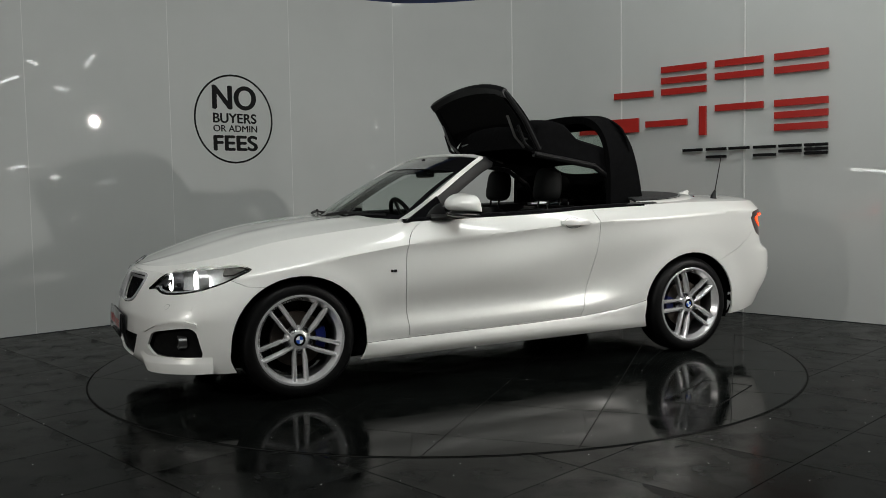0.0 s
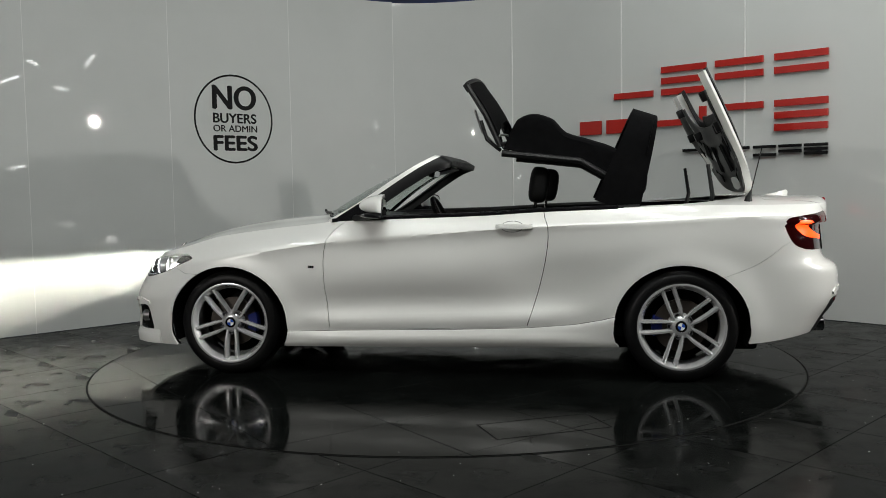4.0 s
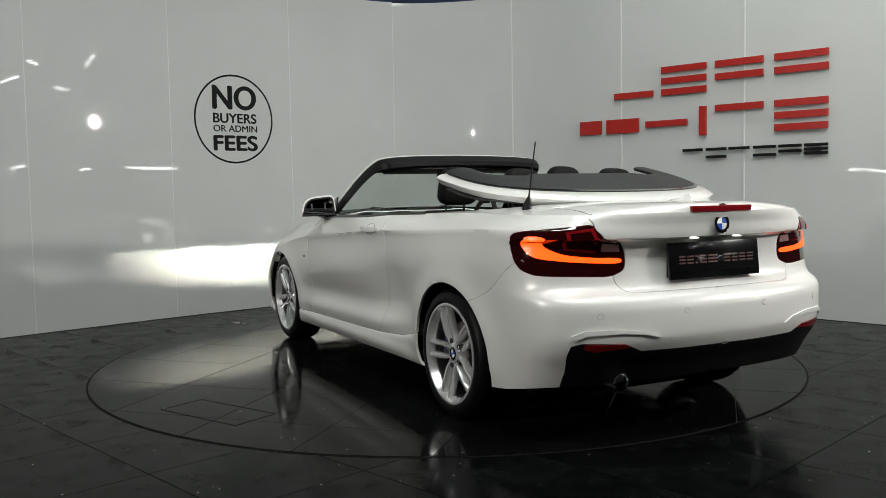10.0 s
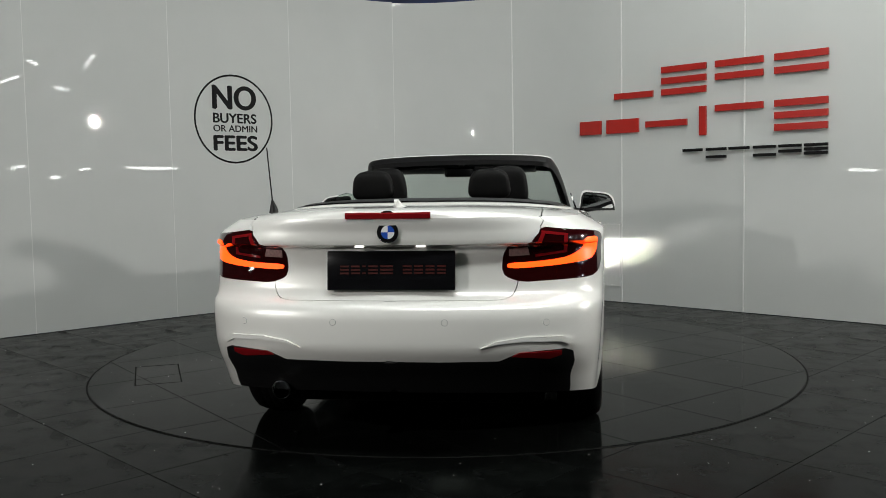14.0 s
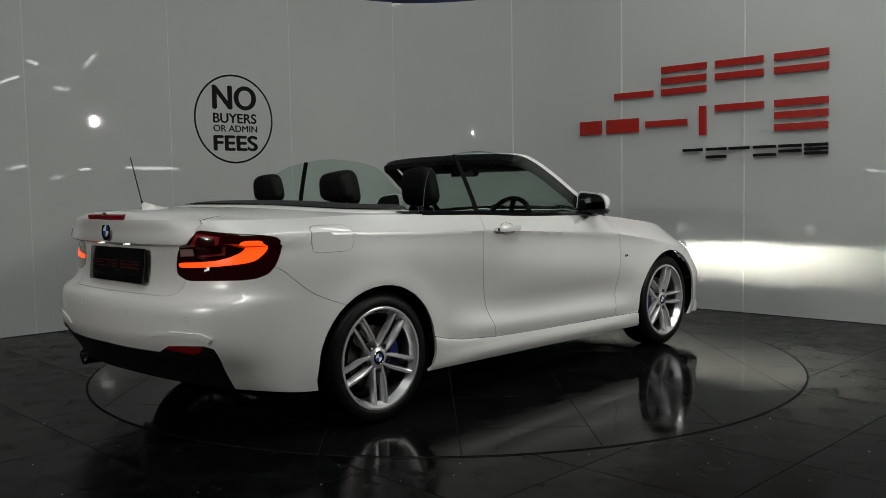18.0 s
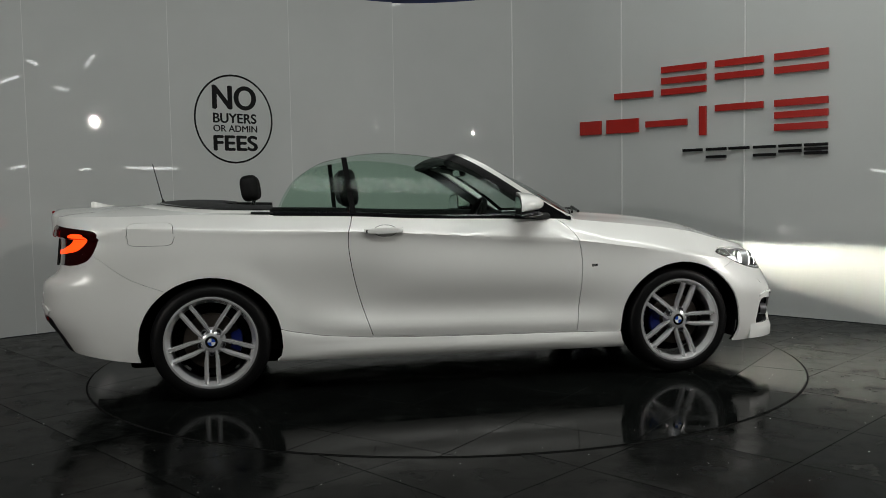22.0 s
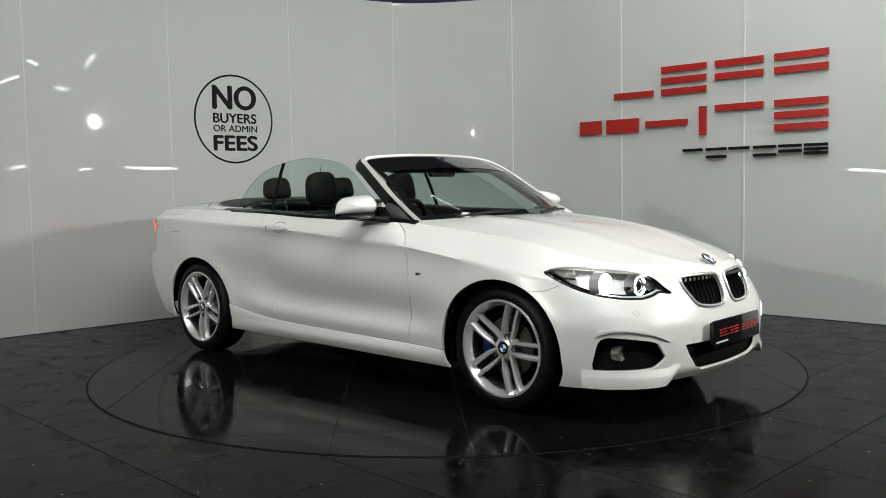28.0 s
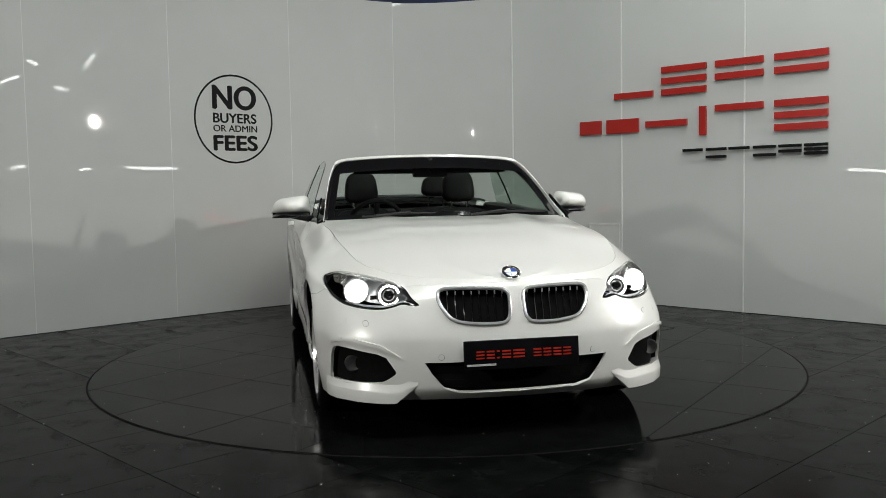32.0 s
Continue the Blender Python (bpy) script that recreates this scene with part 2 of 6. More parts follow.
def on_wall(a, z, out=0.0):
    """The place a metres along the wall, z high and out metres proud of it."""
    i = min(max(int(np.searchsorted(WALL_ARC, a)) - 1, 0), len(WALL_PTS) - 2)
    s = (a - WALL_ARC[i]) / (WALL_ARC[i + 1] - WALL_ARC[i])
    p, d = WALL_PTS[i].lerp(WALL_PTS[i + 1], s), (WALL_PTS[i + 1] - WALL_PTS[i]).normalized()
    return Vector((p.x + d.y * out, p.y - d.x * out, z))


wall_curved = tagged(new("wall_curved"), "curved wall of glossy white panels behind the turntable", "wall", kind="structure")
JOINT_ARCS = [float(WALL_ARC[40 * i]) for i in range(len(JOINTS) - 2)]
for a0, a1 in zip(JOINT_ARCS[:-1], JOINT_ARCS[1:]):
    drop = 0.012 if a0 == JOINT_ARCS[4] else 0.0
    bm = bmesh.new()
    gap, n = 0.0025, 20
    cols = [a0 + gap + (a1 - a0 - 2 * gap) * k / n for k in range(n + 1)]
    quads = []
    for a in cols:
        quads.append([bm.verts.new(on_wall(a, z, o)) for z, o in ((0.0, 0), (1.6, 0), (WALL_H - drop, 0), (WALL_H - drop, -0.03), (0.0, -0.03))])
    for p, q in zip(quads[:-1], quads[1:]):
        for k in range(5):
            bm.faces.new((p[k], q[k], q[(k + 1) % 5], p[(k + 1) % 5]))
    bm.faces.new(quads[0])
    bm.faces.new(quads[-1][::-1])
    bmesh.ops.recalc_face_normals(bm, faces=bm.faces)
    part("panel", bm, WALL, wall_curved)
# joint strips: the ones towards the end of the wall stand proud
for k, a in enumerate(JOINT_ARCS[1:-1]):
    proud, half = (0.006, 0.006) if k >= 4 else (0.0012, 0.0025)
    bm = bmesh.new()
    add_slab(bm, [(a - half, 0.0), (a + half, 0.0), (a + half, WALL_H - 0.02), (a - half, WALL_H - 0.02)], proud + 0.012, lambda u, v, w: on_wall(u, v, w - 0.012))
    bmesh.ops.recalc_face_normals(bm, faces=bm.faces)
    part("joint_strip", bm, TRACK, wall_curved, smooth=False)

# hall round it, dark
bm = bmesh.new()
add_box(bm, -9.2, -9, -14, 7, -0.1, 5.2)
add_box(bm, 9, 9.2, -14, 7, -0.1, 5.2)
add_box(bm, -9.2, 9.2, -14.2, -14, -0.1, 5.2)
hall = part("wall_hall", bm, HALL, smooth=False)
tagged(hall, "dark painted walls of the showroom hall", "wall", kind="structure")
bm = box(-9.2, 9.2, 7, 7.2, -0.1, 5.2)
tagged(part("wall_blue", bm, BLUE_PANEL, smooth=False), "dark blue wall of the hall behind the panels", "wall", kind="structure")
bm = box(-9.2, 9.2, -14.2, 7.2, 5.2, 5.4)
tagged(part("ceiling", bm, HALL, smooth=False), "dark high ceiling of the hall", "ceiling", kind="structure")

# floor: square tiles laid at 45 degrees round the turntable
TILE, TX, TY = 0.612, 2.93 / math.sqrt(2), -1.87 / math.sqrt(2)
ground = tagged(new("ground"), "floor of polished black square tiles laid diagonally", "floor", kind="structure")
bm = box(-9.2, 9.2, -14.2, 7.2, -0.30, -0.0085)
part("grout", bm, GROUT_PALE, ground, smooth=False)


def tile_mesh(name, poly, z0, z1, mat):
    bm = bmesh.new()
    cx, cy = sum(p[0] for p in poly) / len(poly), sum(p[1] for p in poly) / len(poly)
    e = 0.0016
    inner = []
    for x, y in poly:
        l = math.hypot(x - cx, y - cy)
        inner.append((x + (cx - x) * e / l, y + (cy - y) * e / l))
    a = [bm.verts.new((x, y, z0)) for x, y in poly]
    b = [bm.verts.new((x, y, z1 - 0.0008)) for x, y in poly]
    c = [bm.verts.new((x, y, z1)) for x, y in inner]
    n = len(poly)
    for i in range(n):
        j = (i + 1) % n
        bm.faces.new((a[i], a[j], b[j], b[i]))
        bm.faces.new((b[i], b[j], c[j], c[i]))
    bm.faces.new(c)
    me = bpy.data.meshes.new(name)
    bm.to_mesh(me)
    bm.free()
    me.materials.append(mat)
    return me


h = TILE / 2 - 0.0012
floor_tile = tile_mesh("tile", [(-h, -h), (h, -h), (h, h), (-h, h)], -0.012, -0.004, FLOOR_MATT)
c45 = math.sqrt(0.5)
far_bm = bmesh.new()
for i in range(-26, 26):
    for j in range(-26, 26):
        # u runs along x + y, v along y - x, both over the root of two
        u, v = TY + (i + 0.5) * TILE, -TX + (j + 0.5) * TILE
        x, y = (u - v) * c45, (u + v) * c45
        if abs(x) > 8.6 or y < -13.6 or y > 6.6 or math.hypot(x, y) < TABLE_R - 0.5:
            continue
        if -4.4 < y < 3.4 and abs(x) < 4.6:
            t = new("tile", floor_tile)
            t.parent = ground
            t.matrix_basis = pose(x, y, 0, 0, 0, 45)
        else:
            add_box(far_bm, -h, h, -h, h, -0.012, -0.004, m=pose(x, y, 0, 0, 0, 45))
tagged(part("tile_field", far_bm, FLOOR_MATT, ground, smooth=False), kind="stuff")

# ---- turntable ----
turntable = thing("turntable", "round motorised turntable with black polished tiles set flush in the floor", "turntable")
part("rim_gap", lathe([(TABLE_R, -0.02), (TABLE_R, -0.0028), (TABLE_R + 0.009, -0.0028), (TABLE_R + 0.009, -0.02)], 160), LINER, turntable)
part("plate", lathe([(0.001, -0.02), (TABLE_R - 0.003, -0.02), (TABLE_R - 0.003, -0.0025), (0.001, -0.0025)], 128), GROUT, turntable, smooth=False)


def clip_to_disc(poly, radius, n=120):
    for k in range(n):
        a = 2 * math.pi * (k + 0.5) / n
        nx, ny, lim = math.cos(a), math.sin(a), radius
        out = []
        for (x0, y0), (x1, y1) in zip(poly, poly[1:] + poly[:1]):
            d0, d1 = x0 * nx + y0 * ny - lim, x1 * nx + y1 * ny - lim
            if d0 <= 0:
                out.append((x0, y0))
            if d0 * d1 < 0:
                s = d0 / (d0 - d1)
                out.append((x0 + (x1 - x0) * s, y0 + (y1 - y0) * s))
        poly = out
        if len(poly) < 3:
            return []
    return poly


TURN_TILE, TURN_ANGLE = 0.612, 45.0
for i in range(-5, 5):
    for j in range(-5, 5):
        ca, sa = math.cos(radians(TURN_ANGLE)), math.sin(radians(TURN_ANGLE))
        x, y = (i + 0.5) * TURN_TILE, (j + 0.5) * TURN_TILE
        square = [(x + p, y + q) for p, q in ((-h, -h), (h, -h), (h, h), (-h, h))]
        square = [(p * ca - q * sa, p * sa + q * ca) for p, q in square]
        poly = clip_to_disc(square, TABLE_R - 0.004)
        if len(poly) >= 3:
            t = new("tile", tile_mesh("tile", poly, -0.01, 0.0, FLOOR))
            t.parent = turntable

# small strip lights on the hall's side walls, seen as glints in the glossy panels
for x, y, z, long_, tilt in ((8.96, -5.84, 1.76, 0.42, 3), (8.96, -4.67, 1.52, 0.40, -4), (8.96, -4.04, 1.68, 0.26, 0), (8.96, -3.19, 1.69, 0.36, -5), (-8.96, -5.82, 1.37, 0.8, 4), (8.96, -3.86, 4.05, 0.35, 55), (8.96, -5.23, 4.06, 0.35, -20), (8.96, -5.93, 3.73, 0.5, 12), (8.96, -0.63, 3.73, 0.30, 88), (8.96, -0.91, 3.3, 0.25, 88), (8.96, -4.48, 3.47, 0.36, -10)):
    lamp = thing("strip_light", "small white strip light on the dark hall wall", "light", (x, y, z), "hall strip lights")
    lamp.rotation_euler = (radians(tilt), 0, 0)
    s = 1 if x > 0 else -1
    part("housing", box(-0.03 if s < 0 else 0.0, 0.0 if s < 0 else 0.03, -long_ / 2 - 0.02, long_ / 2 + 0.02, -0.045, 0.045, 0.006), LAMP_CASE, lamp)
    part("diffuser", box(-0.012 if s > 0 else 0.0, 0.0 if s > 0 else 0.012, -long_ / 2, long_ / 2, -0.03, 0.03, 0.004), TUBE, lamp)

# bare tubes under the ceiling, seen as thin streaks in the paint and the glass
for x, y, turn_ in ((-1.6, -2.5, 0), (0.9, -2.5, 0), (-1.6, -3.3, 0), (0.9, -3.3, 0), (-3.2, -1.2, 90), (3.6, -3.6, 90)):
    lamp = thing("tube_light", "bare white tube light hung under the dark ceiling", "light", (x, y, 5.16), "ceiling tube lights")
    lamp.rotation_euler = (0, 0, radians(turn_))
    part("batten", box(-0.76, 0.76, -0.03, 0.03, -0.02, 0.04, 0.006), LAMP_CASE, lamp)
    part("tube", tube([(-0.74, 0, -0.045), (0.74, 0, -0.045)], 0.016, 10), CEILING_TUBE, lamp)
    for end in (-0.745, 0.745):
        part("holder", box(end - 0.012, end + 0.012, -0.02, 0.02, -0.065, -0.01, 0.004), LAMP_CASE, lamp)

# access cover in the turntable, with dark joints
cover_c, cover_a = Vector((-0.735, 1.705)), math.atan2(0.26, 0.51)
cd, cn = Vector((math.cos(cover_a), math.sin(cover_a))), Vector((-math.sin(cover_a), math.cos(cover_a)))
for along, out_, la, lo in ((0, 0.13, 0.29, 0.004), (0, -0.13, 0.29, 0.004), (0.285, 0, 0.004, 0.13), (-0.285, 0, 0.004, 0.13)):
    c = cover_c + cd * along + cn * out_
    part("cover_joint", box(-la, la, -lo, lo, -0.004, 0.0006, 0, Matrix.Translation((c.x, c.y, 0)) @ Matrix.Rotation(cover_a, 4, "Z")), LINER, turntable, smooth=False)
# pale flecks of grit on the floor
rng = random.Random(4)
bm = bmesh.new()
for _ in range(420):
    x, y = rng.uniform(-4.2, 4.2), rng.uniform(-3.4, 2.6)
    if math.hypot(x, y) < TABLE_R + 0.05:
        continue
    s = rng.uniform(0.0012, 0.0030)
    add_box(bm, -s, s, -s * 0.7, s * 0.7, -0.004, -0.0032, m=pose(x, y, 0, 0, 0, rng.uniform(0, 180)))
tagged(part("floor_flecks", bm, TRACK, None, smooth=False), "pale flecks of grit on the black tiles", "grit", kind="stuff")
bm = bmesh.new()
for _ in range(160):
    a, d = rng.uniform(0, 2 * math.pi), TABLE_R * math.sqrt(rng.uniform(0, 0.98))
    s = rng.uniform(0.001, 0.0026)
    add_box(bm, -s, s, -s * 0.7, s * 0.7, 0.0, 0.0008, m=pose(d * math.cos(a), d * math.sin(a), 0, 0, 0, rng.uniform(0, 180)))
tagged(part("grit", bm, TRACK, turntable, smooth=False), kind="stuff")
# hatch in the wall
hatch = thing("wall_hatch", "white hatch with a raised frame set in the panel wall", "hatch", on_wall(7.19, 0.15, 0.0))
for name, a0, a1, z0, z1, proud in (("leaf", 7.032, 7.345, 0.162, 0.738, 0.004), ("frame", 7.345, 7.360, 0.15, 0.75, 0.009), ("frame", 7.017, 7.032, 0.15, 0.75, 0.009),
                                    ("frame", 7.032, 7.345, 0.738, 0.75, 0.009), ("frame", 7.032, 7.345, 0.15, 0.162, 0.009)):
    bm = bmesh.new()
    add_slab(bm, [(a0, z0), (a1, z0), (a1, z1), (a0, z1)], proud + 0.003, lambda u, v, w: on_wall(u, v, w - 0.003) - hatch.location)
    bmesh.ops.recalc_face_normals(bm, faces=bm.faces)
    part(name, bm, TRACK, hatch, smooth=False)
# ---- the car: surfaces. x forward from mid wheelbase, y to its left, z up from the ground ----
X_NOSE = curve([(0.15, 2.06), (0.19, 2.12), (0.25, 2.165), (0.35, 2.17), (0.45, 2.165), (0.5, 2.155), (0.6, 2.125), (0.66, 2.10), (0.69, 2.085), (0.72, 2.055), (0.78, 2.02)])
X_TAIL = curve([(0.2, -2.12), (0.28, -2.19), (0.36, -2.235), (0.43, -2.285), (0.50, -2.308), (0.6, -2.305), (0.655, -2.285), (0.68, -2.235), (0.72, -2.208), (0.82, -2.196), (0.86, -2.198), (0.8875, -2.210), (0.896, -2.250), (0.95, -2.258), (1.0, -2.27), (1.06, -2.27)])
Z_TOP = curve([(-2.3, 1.003), (-2.0, 0.998), (-1.75, 0.998), (-1.5, 1.0), (-1.07, 0.992), (-0.55, 0.978), (-0.22, 0.961), (0.345, 0.948), (0.6, 0.94), (0.8, 0.918), (1.1, 0.887), (1.44, 0.842), (1.7, 0.776), (1.9, 0.735), (2.0, 0.718), (2.1, 0.71)])
Z_BOT = curve([(-2.3, 0.30), (-2.05, 0.275), (-1.75, 0.228), (-0.97, 0.194), (0.95, 0.178), (1.5, 0.18), (1.75, 0.178), (2.0, 0.19), (2.2, 0.19)])
Z_CREASE = curve([(-2.3, 0.935), (-1.74, 0.935), (-1.06, 0.905), (-0.5, 0.888), (0.1, 0.85), (0.69, 0.81), (1.01, 0.768), (1.35, 0.72), (1.7, 0.67), (2.2, 0.62)])
TOP_IN = curve([(-2.3, 0.06), (-2.0, 0.08), (-1.5, 0.105), (-1.1, 0.075), (0.5, 0.062), (0.75, 0.125), (1.1, 0.15), (1.5, 0.15), (1.9, 0.10), (2.2, 0.08)])
Z_SILL = curve([(-2.3, 0.28), (-1.4, 0.30), (-1.02, 0.385), (-0.90, 0.352), (-0.75, 0.325), (-0.48, 0.303), (-0.1, 0.291), (0.3, 0.284), (0.705, 0.277), (1.0, 0.275), (2.2, 0.28)])
HUB_F, HUB_R, HUB_Z = 1.345, -1.345, 0.318
ARCH_RX, ARCH_RZ = 0.374, 0.350


def bell(v, mid, wide):
    return math.exp(-((v - mid) / wide) ** 2)


def half_width(x, z):
    zc, zt = Z_CREASE(x), Z_TOP(x)
    top = 0.870
    if z > zc:
        y = top - TOP_IN(x) * ((z - zc) / (zt - zc + 1e-6)) ** 1.22
    else:
        d = zc - z
        y = top - 0.026 * (d / 0.5) ** 1.4 - 0.015 * (1 - math.exp(-d / 0.024)) * bell(x, 0.0, 1.12) + 0.019 * bell(d, 0.20, 0.12) * bell(x, 0.1, 0.9)
    flat = min(1, max(0.0, 1 - abs(x - 0.05) / 0.98) * 2.4)
    zs = Z_SILL(x)
    y -= 0.019 * bell(z, zs + 0.165, 0.085) * flat
    y += 0.016 * bell(z, zs + 0.06, 0.05) * flat
    y -= 0.028 * bell(x, -0.62, 0.26) * bell(z, 0.60, 0.15)          # hollow before the rear haunch
    y += 0.012 * bell(x, -1.30, 0.40) * bell(z, 0.78, 0.10)
    if z < zs:
        near = min(1.0, max(0.0, 1 - (abs(x) - 1.05) / 0.3))
        low = z - Z_BOT(x)
        y += near * (0.008 * math.sin(min(1, (zs - z) / 0.02) * math.pi / 2) + 0.014 * bell(low, 0.052, 0.026) * flat - 0.012 * (max(0.0, 0.022 - low) / 0.022) ** 2)
    for hub, gain in ((HUB_F, 0.016), (HUB_R, 0.018)):
        d = math.hypot((x - hub) / ARCH_RX, (z - HUB_Z) / ARCH_RZ)
        y += gain * bell(d, 1.0, 0.20) * (1 if z > 0.3 else max(0, (z - 0.15) / 0.15))
    return y


X_A, X_B = 0.9, -1.0
NOSE_SQUARE = curve([(0.2, 8.0), (0.45, 8.0), (0.58, 6.0), (0.66, 4.8), (0.75, 4.3), (1.0, 4.2)])      # how square the corners are, by height
TAIL_SQUARE = curve([(0.2, 11.0), (0.45, 12.0), (0.65, 12.0), (0.8, 11.5), (0.87, 10.0), (0.97, 7.5), (1.0, 7.0)])


def arc_table(n, count):
    """Shares of the length, evenly spaced along the rounded corner of squareness n."""
    u = np.concatenate([np.linspace(0, 0.9, 300), 1 - 0.1 * (1 - np.linspace(0, 1, 900)[1:]) ** 3])
    c = np.sqrt(np.maximum(0, 1 - u ** n))
    s = np.concatenate([[0], np.cumsum(np.hypot(np.diff(u) * 1.22, np.diff(c) * 0.87))])
    return np.interp(np.linspace(0, s[-1], count), s, u)


N_END, N_MID = 64, 76
SQUARES = list(range(4, 15))
U_TABLE = np.array([arc_table(n, N_END + 1) for n in SQUARES])


def corner(k, n):
    """Shares of length and breadth at step k round a corner of squareness n."""
    i = min(max(int(n) - 4, 0), 9)
    w = min(max(n - SQUARES[i], 0), 1)
    j = min(int(k), N_END - 1)
    a, b = U_TABLE[i], U_TABLE[i + 1]
    g = k - j
    u = (a[j] + (a[j + 1] - a[j]) * g) * (1 - w) + (b[j] + (b[j + 1] - b[j]) * g) * w
    return float(u), math.sqrt(max(0.0, 1 - u ** n))


P_MAX = 2 * N_END + N_MID


def belt(p, q, inset=0.0):
    """The flank of the car: p runs from the middle of the nose to the middle of the tail, q from the bottom to the top edge."""
    if N_END <= p <= N_END + N_MID:
        x = X_A + (X_B - X_A) * (p - N_END) / N_MID
        z = Z_BOT(x) + (Z_TOP(x) - Z_BOT(x)) * q
        return Vector((x, half_width(x, z) - inset, z))
    front = p < N_END
    k = (N_END - p) if front else (p - N_END - N_MID)
    u, c = corner(k, 5)
    x = X_A + u * 1.2 if front else X_B - u * 1.26
    for _ in range(4):
        z = Z_BOT(x) + (Z_TOP(x) - Z_BOT(x)) * q
        u, c = corner(k, NOSE_SQUARE(z) if front else TAIL_SQUARE(z))
        x = X_A + u * (X_NOSE(z) - inset - X_A) if front else X_B + u * (X_TAIL(z) + inset - X_B)
    return Vector((x, (half_width(min(max(x, -2.2), 2.1), z) - inset) * c, z))


# a table to find the flank's own coordinates from a place in space
TP = np.linspace(0, P_MAX, P_MAX * 2 + 1)
TQ = np.linspace(0, 1, 61)
TABLE = np.array([[belt(p, q) for q in TQ] for p in TP])


def flank(kind, a, z):
    """Flank coordinates of a place: kind 'x' side at length a, 'f' nose at half breadth a, 'r' tail at half breadth a."""
    if kind == "x":
        d = (TABLE[:, :, 0] - a) ** 2 + (TABLE[:, :, 2] - z) ** 2
    else:
        d = (TABLE[:, :, 1] - abs(a)) ** 2 + (TABLE[:, :, 2] - z) ** 2
        d = d + np.where(TABLE[:, :, 0] * (1 if kind == "f" else -1) > 1.45, 0, 9)
    i, j = np.unravel_index(np.argmin(d), d.shape)
    p, q = TP[i], TQ[j]
    for step in (0.25, 0.12, 0.06, 0.03, 0.015):    # refine
        best = None
        for dp in (-1, 0, 1):
            for dq in (-1, 0, 1):
                pp, qq = min(max(p + dp * step, 0), P_MAX), min(max(q + dq * step / 30, 0), 1)
                v = belt(pp, qq)
                e = (v.x - a) ** 2 + (v.z - z) ** 2 if kind == "x" else (v.y - abs(a)) ** 2 + (v.z - z) ** 2
                if best is None or e < best[0]:
                    best = (e, pp, qq)
        p, q = best[1], best[2]
    return p, q


QS = 60.0          # rows are stretched so that the flat sheet's cells are near square


def outline(points):
    """Flank polygon from (kind, a, z) points; a point of 'p' kind is given in flank coordinates."""
    return [(p, q * QS) for p, q in ((pt[1], pt[2]) if pt[0] == "p" else flank(*pt) for pt in points)]


def eased(points, n=5):
    """Points of one kind along a smooth line through those given."""
    kind, ts = points[0][0], list(range(len(points)))
    a, z = curve([(t, p[1]) for t, p in zip(ts, points)]), curve([(t, p[2]) for t, p in zip(ts, points)])
    return [(kind, a(k / n), z(k / n)) for k in range(n * (len(points) - 1) + 1)]


def offset_poly(poly, d):
    """Moves a polygon's outline outwards by d."""
    n = len(poly)
    area = sum(poly[i][0] * poly[(i + 1) % n][1] - poly[(i + 1) % n][0] * poly[i][1] for i in range(n))
    s = 1 if area > 0 else -1
    out = []
    for i in range(n):
        (x0, y0), (x1, y1), (x2, y2) = poly[i - 1], poly[i], poly[(i + 1) % n]
        a, b = Vector((y1 - y0, x0 - x1)).normalized(), Vector((y2 - y1, x1 - x2)).normalized()
        m = a + b
        m = m / max(m.length_squared / 2, 0.35) if m.length > 1e-6 else a
        out.append((x1 + m.x * d * s, y1 + m.y * d * s))
    return out


def rounded(poly, rounds=1):
    """Cuts the corners of a polygon, so that its outline runs smoothly."""
    for _ in range(rounds):
        poly = [(a[0] * (1 - w) + b[0] * w, a[1] * (1 - w) + b[1] * w) for a, b in zip(poly, poly[1:] + poly[:1]) for w in (0.2, 0.8)]
    return poly


def inside(poly, x, y):
    hit = False
    for (x0, y0), (x1, y1) in zip(poly, poly[1:] + poly[:1]):
        if (y0 > y) != (y1 > y) and x < (x1 - x0) * (y - y0) / (y1 - y0) + x0:
            hit = not hit
    return hit


def cut(bm, poly):
    """Cuts the flat sheet along a polygon."""
    for (x0, y0), (x1, y1) in zip(poly, poly[1:] + poly[:1]):
        lo_x, hi_x, lo_y, hi_y = min(x0, x1) - 1.2, max(x0, x1) + 1.2, min(y0, y1) - 1.2, max(y0, y1) + 1.2
        faces = []
        for f in bm.faces:
            c = f.calc_center_median()
            if lo_x < c.x < hi_x and lo_y < c.y < hi_y:
                faces.append(f)
        if not faces:
            continue
        geom = faces + list({e for f in faces for e in f.edges}) + list({v for f in faces for v in f.verts})
        bmesh.ops.bisect_plane(bm, geom=geom, dist=1e-5, plane_co=(x0, y0, 0), plane_no=(y1 - y0, x0 - x1, 0))


def take(bm, poly):
    """Takes the faces inside a polygon out of the sheet as a sheet of their own."""
    out = bmesh.new()
    made = {}
    gone = []
    for f in bm.faces:
        c = f.calc_center_median()
        if inside(poly, c.x, c.y):
            for v in f.verts:
                if v.index not in made:
                    made[v.index] = out.verts.new(v.co)
            out.faces.new([made[v.index] for v in f.verts])
            gone.append(f)
    bmesh.ops.delete(bm, geom=gone, context="FACES")
    bm.verts.index_update()
    return out


GAP = 0.085        # half a shut line, in flank units of about 28 mm


def panel(bm, poly, gap=GAP):
    """Takes a panel out of the sheet and leaves a shut line round it."""
    outer, inner = offset_poly(poly, gap), offset_poly(poly, -gap)
    cut(bm, outer)
    cut(bm, inner)
    bm.verts.index_update()
    piece = take(bm, inner)
    take(bm, outer).free()
    return piece


